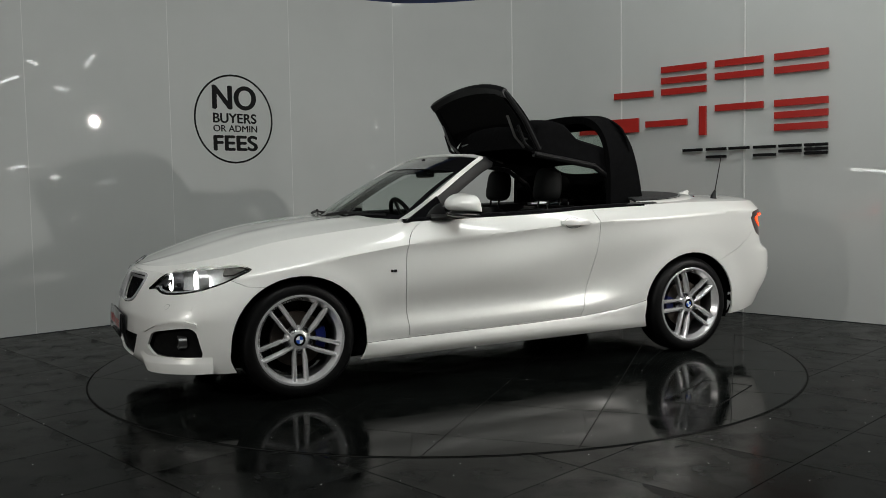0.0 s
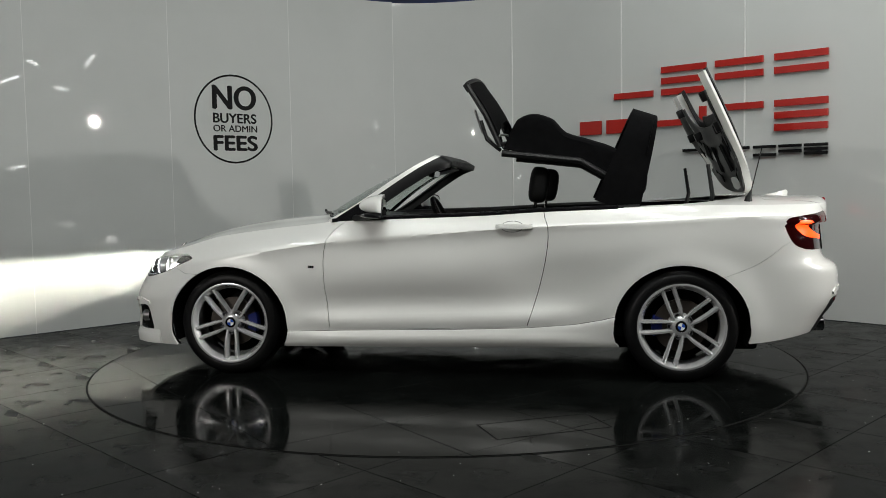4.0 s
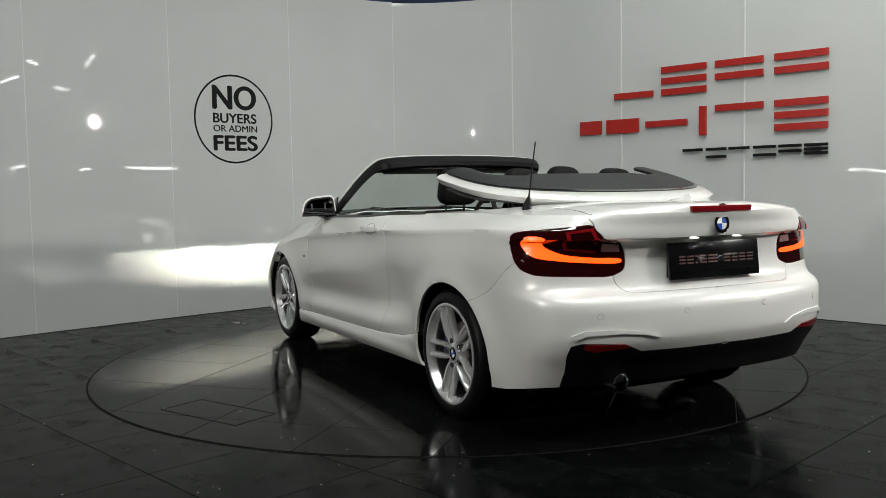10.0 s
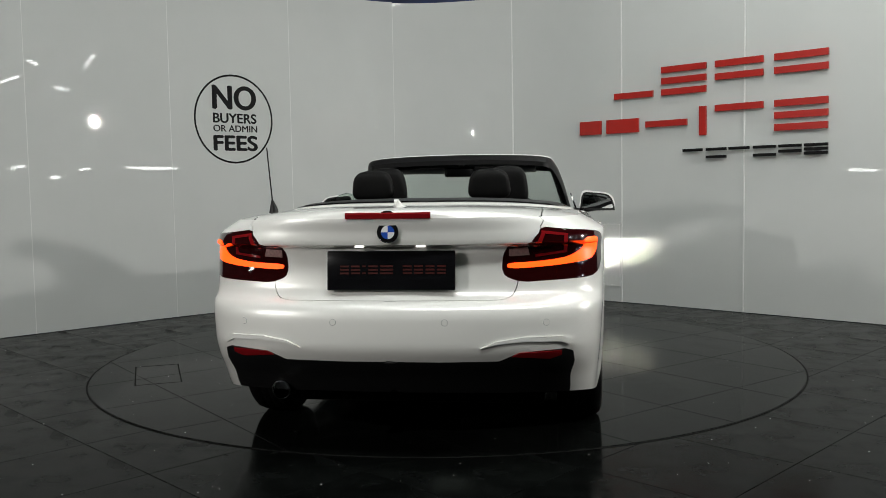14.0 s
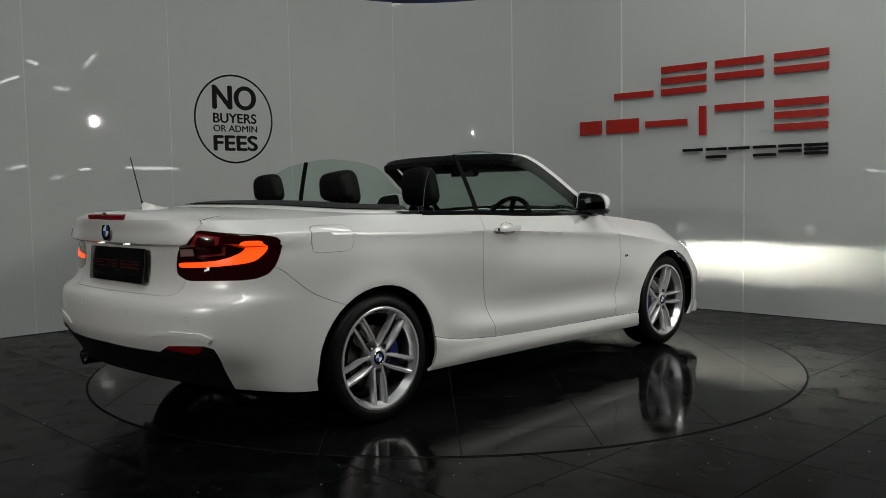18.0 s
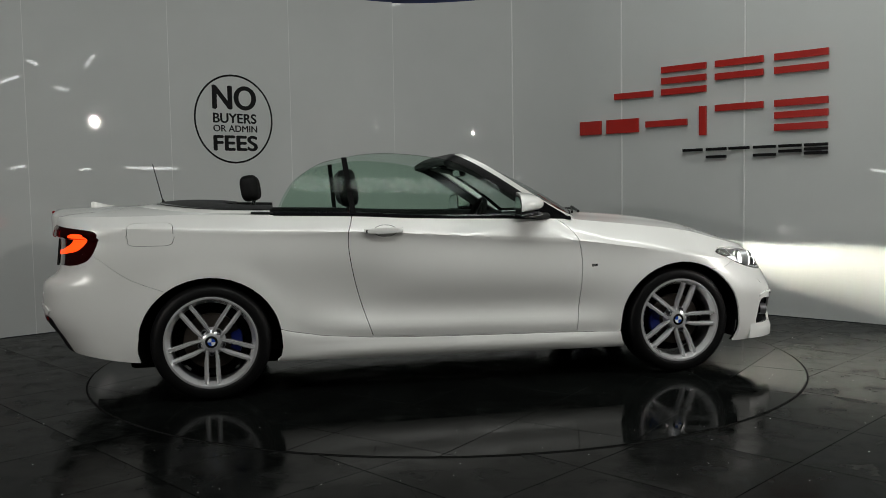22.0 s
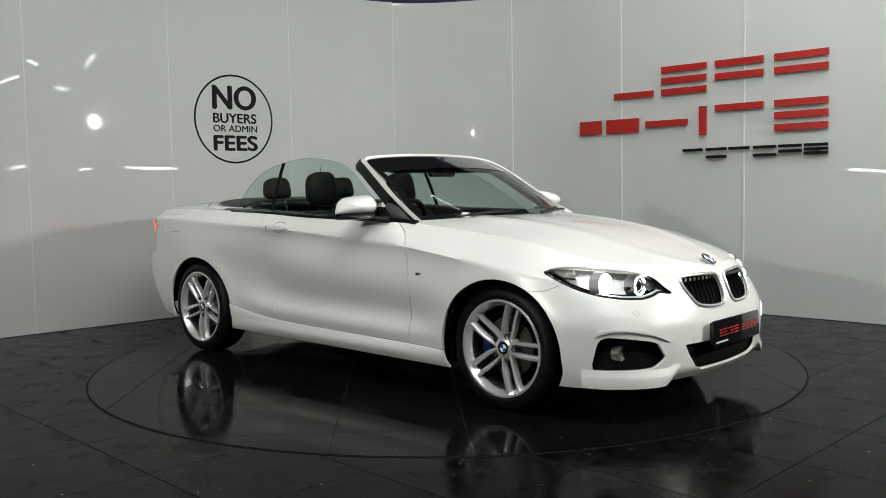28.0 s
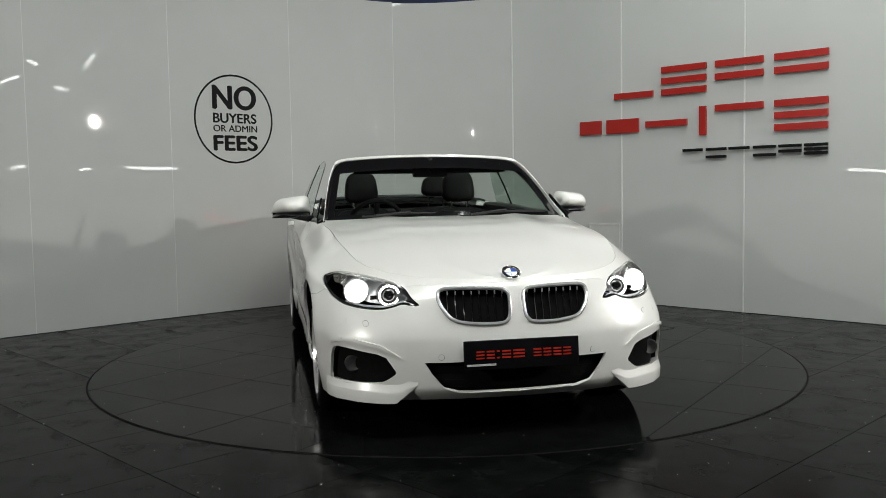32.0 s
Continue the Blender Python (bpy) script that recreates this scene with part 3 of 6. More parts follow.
def shape(bm, side, place=belt, flange=0.014, inset=0.0, mid=False):
    """Bends a flat piece into the car's flank, on the side given (1 left, -1 right), and turns its edges in."""
    bmesh.ops.remove_doubles(bm, verts=bm.verts, dist=1e-4)
    rim = [e for e in bm.edges if e.is_boundary]
    for v in bm.verts:
        p, q = v.co.x, v.co.y / QS
        v.co = place(p, q, inset)
        if side < 0:
            v.co.y = -v.co.y
    bm.normal_update()
    centre = Vector((0, 0, 0.55))
    flip = sum((f.normal.dot((f.calc_center_median() - centre) * Vector((0.35, 1, 1)))) * f.calc_area() for f in bm.faces) < 0
    if flip:
        bmesh.ops.reverse_faces(bm, faces=bm.faces)
        bm.normal_update()
    if flange:
        inner = {}
        for e in rim:
            a, b = e.verts
            if abs(a.co.y) < 2e-3 and abs(b.co.y) < 2e-3:
                continue
            loop = e.link_loops[0]
            a, b = loop.vert, loop.link_loop_next.vert
            top = []
            for v in (a, b):
                if v not in inner:
                    inner[v] = (bm.verts.new(v.co), bm.verts.new(v.co - v.normal * flange))
                top.append(inner[v])
            bm.faces.new((top[1][0], top[0][0], top[0][1], top[1][1]))
    return bm


def both(maker, weld=True):
    """One mesh of a left and a right half."""
    bm = maker(1)
    other = maker(-1)
    me = bpy.data.meshes.new("half")
    other.to_mesh(me)
    other.free()
    bm.from_mesh(me)
    bpy.data.meshes.remove(me)
    if weld:
        bmesh.ops.remove_doubles(bm, verts=[v for v in bm.verts if abs(v.co.y) < 1e-3], dist=1e-3)
    return bm


def flat_sheet():
    bm = bmesh.new()
    rows, ridge = 46, 36                      # one row of the sheet follows the shoulder crease
    vs = []
    for p in range(P_MAX + 1):
        x = belt(p, 0.85).x
        qc = min(0.93, (Z_CREASE(x) - Z_BOT(x)) / (Z_TOP(x) - Z_BOT(x)))
        vs.append([bm.verts.new((p, QS * (qc * q / ridge if q <= ridge else qc + (1 - qc) * (q - ridge) / (rows - ridge)), 0)) for q in range(rows + 1)])
    for i in range(P_MAX):
        for j in range(rows):
            bm.faces.new((vs[i][j], vs[i + 1][j], vs[i + 1][j + 1], vs[i][j + 1]))
    bm.verts.index_update()
    return bm


def ellipse(cx, cz, rx, rz, n=40, kind="x", start=0.0):
    return [(kind, cx + rx * math.cos(start + 2 * math.pi * k / n), cz + rz * math.sin(start + 2 * math.pi * k / n)) for k in range(n)]


# outlines of the panels, on the left half (kind, length or half breadth, height)
def arch(hub):
    pts = []
    for k in range(27):
        a = math.pi * (-0.14 + 1.28 * k / 26)
        x, z = hub + ARCH_RX * math.cos(a) * (1.0 if math.sin(a) > 0 else 1.02), HUB_Z + ARCH_RZ * math.sin(a)
        pts.append(("x", x, z))
    poly = outline(pts)
    return poly + [(poly[-1][0], -4.0), (poly[0][0], -4.0)]


DOOR_FRONT = curve([(0.285, 0.705), (0.45, 0.722), (0.55, 0.729), (0.70, 0.731), (0.82, 0.709), (0.885, 0.665), (0.932, 0.60)])
DOOR_REAR = curve([(0.309, -0.475), (0.41, -0.509), (0.52, -0.544), (0.64, -0.575), (0.74, -0.594), (0.83, -0.604), (0.885, -0.603), (0.94, -0.585)])
DOOR = [("x", DOOR_FRONT(z), z) for z in (0.932, 0.91, 0.885, 0.855, 0.82, 0.76, 0.70, 0.55, 0.45, 0.285)] + [("x", 0.3, 0.29), ("x", -0.1, 0.297)] \
    + [("x", DOOR_REAR(z), z) for z in (0.309, 0.36, 0.41, 0.465, 0.52, 0.58, 0.64, 0.69, 0.74, 0.785, 0.83, 0.86, 0.885, 0.91, 0.935)]
HEADLAMP = [("x", 1.583, 0.709), ("x", 1.615, 0.727), ("x", 1.665, 0.737), ("x", 1.765, 0.733), ("f", 0.575, 0.717), ("f", 0.50, 0.694), ("f", 0.475, 0.672), ("f", 0.46, 0.640), ("f", 0.425, 0.606),
            ("f", 0.45, 0.602), ("f", 0.50, 0.612), ("f", 0.536, 0.598), ("f", 0.588, 0.586), ("f", 0.67, 0.588), ("x", 1.86, 0.604), ("x", 1.749, 0.638), ("x", 1.66, 0.678)]
GRILLE = [("f", 0.030, 0.63), ("f", 0.035, 0.655), ("f", 0.06, 0.672), ("f", 0.164, 0.676), ("f", 0.306, 0.677), ("f", 0.341, 0.666), ("f", 0.347, 0.64),
          ("f", 0.335, 0.598), ("f", 0.303, 0.552), ("f", 0.265, 0.533), ("f", 0.165, 0.521), ("f", 0.06, 0.524), ("f", 0.035, 0.55)]
FOG = [("f", 0.803, 0.39), ("f", 0.795, 0.415), ("f", 0.78, 0.424), ("f", 0.734, 0.42), ("f", 0.588, 0.394), ("f", 0.555, 0.342), ("f", 0.537, 0.316), ("f", 0.575, 0.286), ("f", 0.61, 0.268), ("f", 0.784, 0.262), ("f", 0.808, 0.268)]
TAIL_LAMP = [("x", -1.896, 0.878), ("x", -1.896, 0.903), ("x", -1.914, 0.924), ("x", -1.985, 0.937), ("r", 0.684, 0.950), ("r", 0.600, 0.960), ("r", 0.578, 0.921), ("r", 0.56, 0.894), ("r", 0.475, 0.890), ("r", 0.449, 0.85),
             ("r", 0.444, 0.795), ("r", 0.456, 0.762), ("r", 0.52, 0.738), ("r", 0.644, 0.743), ("x", -2.02, 0.747), ("x", -1.957, 0.769), ("x", -1.925, 0.805), ("x", -1.906, 0.845)]


def patch(points, side, inset=0.0, flange=0.004, cell=0.6, raw=None):
    """A conforming piece of the flank inside an outline."""
    poly = raw or outline(points)
    x0, x1 = min(p[0] for p in poly) - 0.3, max(p[0] for p in poly) + 0.3
    y0, y1 = min(p[1] for p in poly) - 0.3, max(p[1] for p in poly) + 0.3
    bm = bmesh.new()
    add_grid(bm, max(2, int((x1 - x0) / cell)), max(2, int((y1 - y0) / cell)), lambda u, v: Vector((x0 + (x1 - x0) * u, y0 + (y1 - y0) * v, 0)))
    cut(bm, poly)
    bm.verts.index_update()
    out = take(bm, poly)
    bm.free()
    return shape(out, side, flange=flange, inset=inset)


def rim_path(points, inset=0.0, raw=None, step=0.5):
    """Points along an outline on the left flank, closed."""
    poly = raw or outline(points)
    out = []
    for (x0, y0), (x1, y1) in zip(poly, poly[1:] + poly[:1]):
        n = max(1, int(math.hypot(x1 - x0, y1 - y0) / step))
        out += [belt(min(max(x0 + (x1 - x0) * k / n, 0), P_MAX), min(max((y0 + (y1 - y0) * k / n) / QS, 0), 1), inset) for k in range(n)]
    return out


def loop_tube(pts, radius, n=8, side=1):
    """A rod bent into a closed loop."""
    bm = bmesh.new()
    pts = [Vector((p.x, p.y * side, p.z)) for p in pts]
    m = len(pts)
    rings = []
    last = None
    for i, p in enumerate(pts):
        d = (pts[(i + 1) % m] - pts[i - 1]).normalized()
        out = Vector((1, 0, 0)) - d * d.x
        if out.length < 0.05:
            out = last or Vector((0, 0, 1))
        out.normalize()
        last = out
        w = d.cross(out)
        rings.append([bm.verts.new(p + (out * math.cos(a) + w * math.sin(a)) * radius) for a in (2 * math.pi * k / n for k in range(n))])
    for a, b in zip(rings, rings[1:] + rings[:1]):
        for k in range(n):
            bm.faces.new((a[k], a[(k + 1) % n], b[(k + 1) % n], b[k]))
    bmesh.ops.recalc_face_normals(bm, faces=bm.faces)
    return bm


def sweep(bm, path, section):
    """A strip: section(i, share) gives the offsets round the path's point."""
    rows = []
    for i, p in enumerate(path):
        rows.append([bm.verts.new(Vector(p) + Vector(o)) for o in section(i, i / (len(path) - 1))])
    for a, b in zip(rows[:-1], rows[1:]):
        for k in range(len(a)):
            bm.faces.new((a[k], a[(k + 1) % len(a)], b[(k + 1) % len(a)], b[k]))
    bm.faces.new(rows[0][::-1])
    bm.faces.new(rows[-1])


def smooth_path(points, n=24):
    """A smooth line through points in space."""
    ts = list(range(len(points)))
    axes = [curve(list(zip(ts, [p[k] for p in points]))) for k in range(3)]
    return [Vector([f(i * (len(points) - 1) / n) for f in axes]) for i in range(n + 1)]
# ---- the car ----
car = thing("convertible_car", "pearl white two-door convertible with silver double-spoke alloy wheels on the turntable", "car")
SHIFT = Matrix.Translation((CAR_X, CAR_Y, 0))


def carpart(name, bm, mat, label="", parent=None, smooth=True):
    """A part of the car, given in the car's own coordinates."""
    bm.transform(SHIFT)
    return part(name, bm, mat, parent or car, label, smooth)


SHEET = {}


def flank_pieces(side):
    """Cuts one flank of the car into its panels."""
    bm = flat_sheet()
    out = {}
    for hub in (HUB_F, HUB_R):
        poly = arch(hub)
        cut(bm, poly)
        bm.verts.index_update()
        take(bm, poly).free()
    out["headlamp"] = panel(bm, rounded(outline(HEADLAMP)), 0.05)
    g = rounded(outline(GRILLE), 2)
    cut(bm, g)
    bm.verts.index_update()
    out["grille"] = take(bm, g)
    f = rounded(outline(FOG))
    cut(bm, f)
    bm.verts.index_update()
    out["fog"] = take(bm, f)
    lo, hi = flank("f", 0.0, 0.218), flank("f", 0.0, 0.362)
    m = outline([("f", 0.42, 0.362), ("f", 0.39, 0.31), ("f", 0.335, 0.245), ("f", 0.27, 0.222)])
    m = [(-3, hi[1] * QS)] + m + [(-3, lo[1] * QS)]
    cut(bm, m)
    bm.verts.index_update()
    out["intake"] = take(bm, m)
    out["tail_lamp"] = panel(bm, rounded(outline(TAIL_LAMP)), 0.05)
    d = outline(DOOR)
    d = d + [(d[-1][0] - 0.8, QS + 4), (d[0][0] - 0.3, QS + 4)]
    out["door"] = panel(bm, d)
    s = outline([("x", 0.98, 0.272), ("x", 0.705, 0.277), ("x", 0.3, 0.284), ("x", -0.1, 0.291), ("x", -0.48, 0.303), ("x", -0.75, 0.325), ("x", -0.90, 0.352), ("x", -1.02, 0.385)])
    s = s + [(s[-1][0] + 1, -4), (s[0][0] - 1, -4)]
    out["sill"] = panel(bm, s, 0.085)
    # boot lid's upright face, to the middle of the tail
    b = outline([("r", 0.61, 0.985), ("r", 0.598, 0.962), ("r", 0.576, 0.915), ("r", 0.52, 0.82)] + eased([("r", 0.508, 0.745), ("r", 0.500, 0.715), ("r", 0.487, 0.692), ("r", 0.462, 0.677), ("r", 0.425, 0.672)], 4))
    low = flank("r", 0.0, 0.672)
    b = [(b[0][0], QS + 4)] + b + [(P_MAX + 3, low[1] * QS), (P_MAX + 3, QS + 4)]
    out["lid_face"] = panel(bm, b, 0.07)
    for z in (0.676, 0.690, 0.882, 0.887, 0.8915, 0.896, 0.902, 0.912):        # finer rows at the crisp lower edge of the lid's lip
        face = out["lid_face"]
        bmesh.ops.bisect_plane(face, geom=face.faces[:] + face.edges[:] + face.verts[:], dist=1e-4, plane_co=(0, flank("r", 0.0, z)[1] * QS, 0), plane_no=(0, 1, 0))
    # dark lower insert of the rear bumper
    k = outline([*eased([("x", -2.05, 0.26), ("x", -2.09, 0.33), ("x", -2.14, 0.42), ("x", -2.165, 0.465)], 4), ("r", 0.69, 0.478), ("r", 0.60, 0.474), ("r", 0.514, 0.469), ("r", 0.435, 0.434), ("r", 0.20, 0.432)])
    mid = flank("r", 0.0, 0.434)
    k = [(k[0][0], -4)] + k + [(P_MAX + 3, mid[1] * QS), (P_MAX + 3, -4)]
    cut(bm, k)
    bm.verts.index_update()
    out["diffuser"] = take(bm, k)
    # bumpers
    rb = outline(eased([("x", -1.93, 0.800), ("x", -1.885, 0.772), ("x", -1.84, 0.735), ("x", -1.75, 0.672), ("x", -1.66, 0.632), ("x", -1.56, 0.595), ("x", -1.40, 0.50)]))
    rb = rb + [(rb[-1][0], -4), (P_MAX + 3, -4), (P_MAX + 3, rb[0][1])]
    out["bumper_rear"] = panel(bm, rb, 0.06)
    fb = outline([("x", 1.40, 0.60), ("x", 1.62, 0.625), ("x", 1.70, 0.66)])
    nose = flank("f", 0.0, 0.700)
    top = flank("f", 0.42, 0.690)
    fb = [(-3, -4), (fb[0][0], -4)] + fb + [(top[0], top[1] * QS), (nose[0], nose[1] * QS), (-3, nose[1] * QS)]
    out["bumper_front"] = panel(bm, fb, 0.05)
    # what is left: the wing before the door, the quarter behind it
    split = [(-3, -4), (P_MAX / 2 - 2, -4), (P_MAX / 2 - 2, QS + 4), (-3, QS + 4)]
    out["wing"] = take(bm, split)
    if side < 0:
        fl = []
        for k in range(32):
            c, d = math.cos(2 * math.pi * k / 32), math.sin(2 * math.pi * k / 32)
            fl.append(("x", -1.634 + 0.116 * math.copysign(abs(c) ** 0.35, c), 0.903 + 0.060 * math.copysign(abs(d) ** 0.35, d)))
        fl = outline(fl)
        out["flap"] = panel(bm, fl, 0.06)
    out["quarter"] = bm
    return out


LEFT, RIGHT = flank_pieces(1), flank_pieces(-1)
for side, pieces in ((1, LEFT), (-1, RIGHT)):
    word = "left" if side > 0 else "right"
    for key, name in (("wing", "front_wing"), ("quarter", "rear_quarter"), ("sill", "side_skirt")):
        carpart(name, shape(pieces[key], side), PAINT)
    pieces["door_part"] = carpart("door", shape(pieces["door"], side), PAINT, "pearl white door with a body-coloured handle")
if "flap" in RIGHT:
    carpart("fuel_flap", shape(RIGHT["flap"], -1), PAINT)
for key, name, mat in (("bumper_front", "front_bumper", PAINT), ("bumper_rear", "rear_bumper", PAINT), ("diffuser", "diffuser", TRIM)):
    carpart(name, both(lambda s: shape((LEFT if s > 0 else RIGHT)[key], s)), mat)

# inner shell behind the shut lines
def inner_shell(side):
    bm = bmesh.new()
    vs = []
    for i in range(0, P_MAX + 1, 2):
        col = []
        for j in range(0, 41, 2):
            v = belt(i, j / 40, 0.03)
            v.y *= side
            col.append(bm.verts.new(v))
        vs.append(col)
    for a, b in zip(vs[:-1], vs[1:]):
        for j in range(20):
            c = (a[j].co + b[j + 1].co) / 2
            if any(math.hypot((c.x - hub) / (ARCH_RX + 0.02), (c.z - HUB_Z) / (ARCH_RZ + 0.02)) < 1 for hub in (HUB_F, HUB_R)):
                continue
            if abs(c.y) > 0.36 and 0.55 < c.z < 0.76 and c.x > 1.6:
                continue
            bm.faces.new((a[j], b[j], b[j + 1], a[j + 1]))
    return bm


carpart("inner_shell", both(inner_shell), LINER)

# bonnet and deck: skins between the upper edges of the flanks
BONNET_Z = curve([(0.6, 0.985), (0.909, 0.957), (1.1, 0.942), (1.284, 0.921), (1.48, 0.888), (1.66, 0.844), (1.85, 0.784), (1.964, 0.748), (2.06, 0.712)])


def top_edge(x):
    """Half breadth of the flank's upper edge."""
    ps = np.array([belt(p, 1.0)[:] for p in TP]) if "edge" not in SHEET else SHEET["edge"]
    SHEET["edge"] = ps
    order = np.argsort(ps[:, 0])
    return float(np.interp(x, ps[order, 0], ps[order, 1])), float(np.interp(x, ps[order, 0], ps[order, 2]))


NOSE_TIP = belt(0, 1.0).x


def bonnet_at(s, t):
    """s from the rear edge to the nose, t across from -1 to 1."""
    x_rear = 0.60 + 0.27 * (1 - t * t)
    x = x_rear + (NOSE_TIP - 0.004 - x_rear) * (1 - (1 - s) ** 1.6)
    ye, ze = top_edge(x)
    ye -= 0.004
    y = t * max(ye, 0.0)
    bulge = 0.009 * math.exp(-((abs(t) - 0.52) / 0.12) ** 2) * (1 - s * 0.7)
    return Vector((x, y, ze + (BONNET_Z(x) - ze) * (1 - abs(t) ** 2.6) + bulge * (1 if ye > 0.2 else 0)))


carpart("bonnet", sheet(60, 48, lambda u, v: bonnet_at(u, 2 * v - 1), 0.006), PAINT)
DECK_Z = curve([(-2.3, 1.030), (-2.25, 1.036), (-2.17, 1.042), (-2.03, 1.045), (-1.85, 1.047), (-1.6, 1.05), (-1.3, 1.045), (-1.0, 1.035)])
TAIL_TIP = belt(P_MAX, 1.0).x


def deck_at(x, t, lift=0.0):
    ye, ze = top_edge(x)
    return Vector((x, t * (ye - 0.002), ze + (DECK_Z(x) - ze) * (1 - abs(t) ** 3.2) + lift))


# plan of the roof cover: outer line round the back, inner line of the opening; f runs from -1 to 1 across
def cover_outer(f):
    a = f * math.pi / 2
    return -1.02 - 0.78 * max(0.0, math.cos(a)) ** 0.80, 0.752 * math.copysign(abs(math.sin(a)) ** 0.72, f)


def cover_inner(f):
    a = f * math.pi / 2
    return -1.02 - 0.275 * max(0.0, math.cos(a)) ** 0.35, 0.540 * math.copysign(abs(math.sin(a)) ** 0.85, f)


def deck_point(x, y, lift=0.0):
    ye, ze = top_edge(x)
    t = min(1.0, abs(y) / max(ye - 0.002, 0.01))
    return Vector((x, y, ze + (DECK_Z(x) - ze) * (1 - t ** 3.2) + lift))


# rear deck skin round the cover's opening and the boot lid
LID_X, LID_Y = -1.83, 0.60
deck = bmesh.new()
DX0, DX1 = -1.03, TAIL_TIP + 0.002
add_grid(deck, 60, 60, lambda u, v: Vector((u * 60, v * 60, 0)))


def deck_flat(x, y):
    return (x - DX0) / (DX1 - DX0) * 60, 30 + 30 * y / (top_edge(x)[0] - 0.002)


hole = [deck_flat(*cover_outer(-1 + 2 * k / 48)) for k in range(49)]
hole = [(-5, hole[0][1])] + hole + [(-5, hole[-1][1])]
cut(deck, offset_poly(hole, 0.12))
deck.verts.index_update()
take(deck, offset_poly(hole, 0.12)).free()
lid_hole = [deck_flat(LID_X + 0.003, -LID_Y - 0.003)] + [deck_flat(LID_X - 0.36 * k / 12, -LID_Y - 0.003) for k in range(1, 13)]
lid_hole = lid_hole + [(64, lid_hole[-1][1]), (64, 60 - lid_hole[-1][1])] + [(p, 60 - q) for p, q in lid_hole[::-1]]
cut(deck, lid_hole)
deck.verts.index_update()
take(deck, lid_hole).free()
for v in deck.verts:
    v.co = deck_at(DX0 + (DX1 - DX0) * v.co.x / 60, v.co.y / 30 - 1)
bmesh.ops.recalc_face_normals(deck, faces=deck.faces)
carpart("rear_deck", deck, PAINT)
lid = bmesh.new()
add_grid(lid, 26, 40, lambda u, v: deck_at(LID_X - u * (LID_X - TAIL_TIP) * 0.999, (2 * v - 1) * min(LID_Y, top_edge(LID_X - u * (LID_X - TAIL_TIP) * 0.999)[0]) / max(top_edge(LID_X - u * (LID_X - TAIL_TIP) * 0.999)[0], 0.01)))
me = bpy.data.meshes.new("face")
face = both(lambda s: shape((LEFT if s > 0 else RIGHT)["lid_face"], s))
face.to_mesh(me)
face.free()
lid.from_mesh(me)
bpy.data.meshes.remove(me)
bmesh.ops.recalc_face_normals(lid, faces=lid.faces)
boot_lid = carpart("boot_lid", lid, PAINT)
# ---- cabin: windscreen, tub, seats ----
PILLAR = [(0.7, 0.738, 0.925), (0.6, 0.72, 0.978), (0.45, 0.696, 1.071), (0.3, 0.664, 1.171), (0.18, 0.63, 1.245), (0.105, 0.597, 1.285), (0.085, 0.542, 1.299), (0.105, 0.392, 1.311), (0.13, 0.192, 1.318), (0.14, 0, 1.32)]
half_frame = smooth_path(PILLAR, 40)
frame_path = half_frame + [Vector((p.x, -p.y, p.z)) for p in half_frame[-2::-1]]
bm = bmesh.new()
sweep(bm, frame_path, lambda i, s: [(0.030, 0, 0.010), (0.012, 0, 0.024), (-0.016, 0, 0.020), (-0.030, 0, 0.004), (-0.012, 0, -0.014), (0.018, 0, -0.012)])
carpart("windscreen_frame", bm, PAINT, "white painted windscreen frame")
bm = bmesh.new()


def seal_section(i, s):
    k = min(1, max(0, (0.50 - abs(2 * s - 1)) / 0.15))
    d = 0.006 + 0.040 * k
    return [(-0.024, 0, 0.017), (-0.042, 0, 0.012), (-0.048 - d, 0, -0.020), (-0.044 - d, 0, -0.048), (-0.012, 0, -0.046), (0.014, 0, -0.024)]


sweep(bm, frame_path, seal_section)
carpart("frame_seal", bm, TRIM, "black inner trim of the windscreen frame")


def lining_section(i, s):
    k = -max(-1.0, min(1.0, frame_path[i].y / 0.5))
    return [(-0.036, k * 0.002, 0.004), (-0.032, k * 0.034, -0.006), (0.004, k * 0.040, -0.020), (0.020, k * 0.012, -0.018), (-0.010, k * 0.004, -0.018)]


bm = bmesh.new()
sweep(bm, frame_path, lining_section)
carpart("pillar_lining", bm, TRIM)


def screen_at(u, v):
    t = 2 * v - 1
    low = Vector((0.66 + 0.245 * (1 - t * t), 0.715 * t, 0.938 + 0.022 * (1 - t * t)))
    top = Vector((0.105 + 0.045 * (1 - t * t), 0.595 * t, 1.296 + 0.034 * (1 - t * t)))
    p = low.lerp(top, u)
    p.z += 0.022 * math.sin(math.pi * u)
    p.x += 0.012 * math.sin(math.pi * u)
    return p


glass = carpart("windscreen", sheet(40, 60, screen_at, 0.003), SCREEN, "clear laminated windscreen")
glass.visible_shadow = False
for u0, u1, inn in ((0.0, 0.055, 0), (0.73, 1.0, 0)):
    carpart("glass_band", sheet(3, 24, lambda u, v: screen_at(u0 + (u1 - u0) * u, v) + Vector((0.002, 0, 0.003)), 0.001), GLOSS_BLACK)
for side in (0, 1):
    carpart("glass_band", sheet(16, 2, lambda u, v: screen_at(u, (0.028 * v) if side == 0 else 1 - 0.028 * v) + Vector((0.002, 0, 0.003)), 0.001), GLOSS_BLACK)
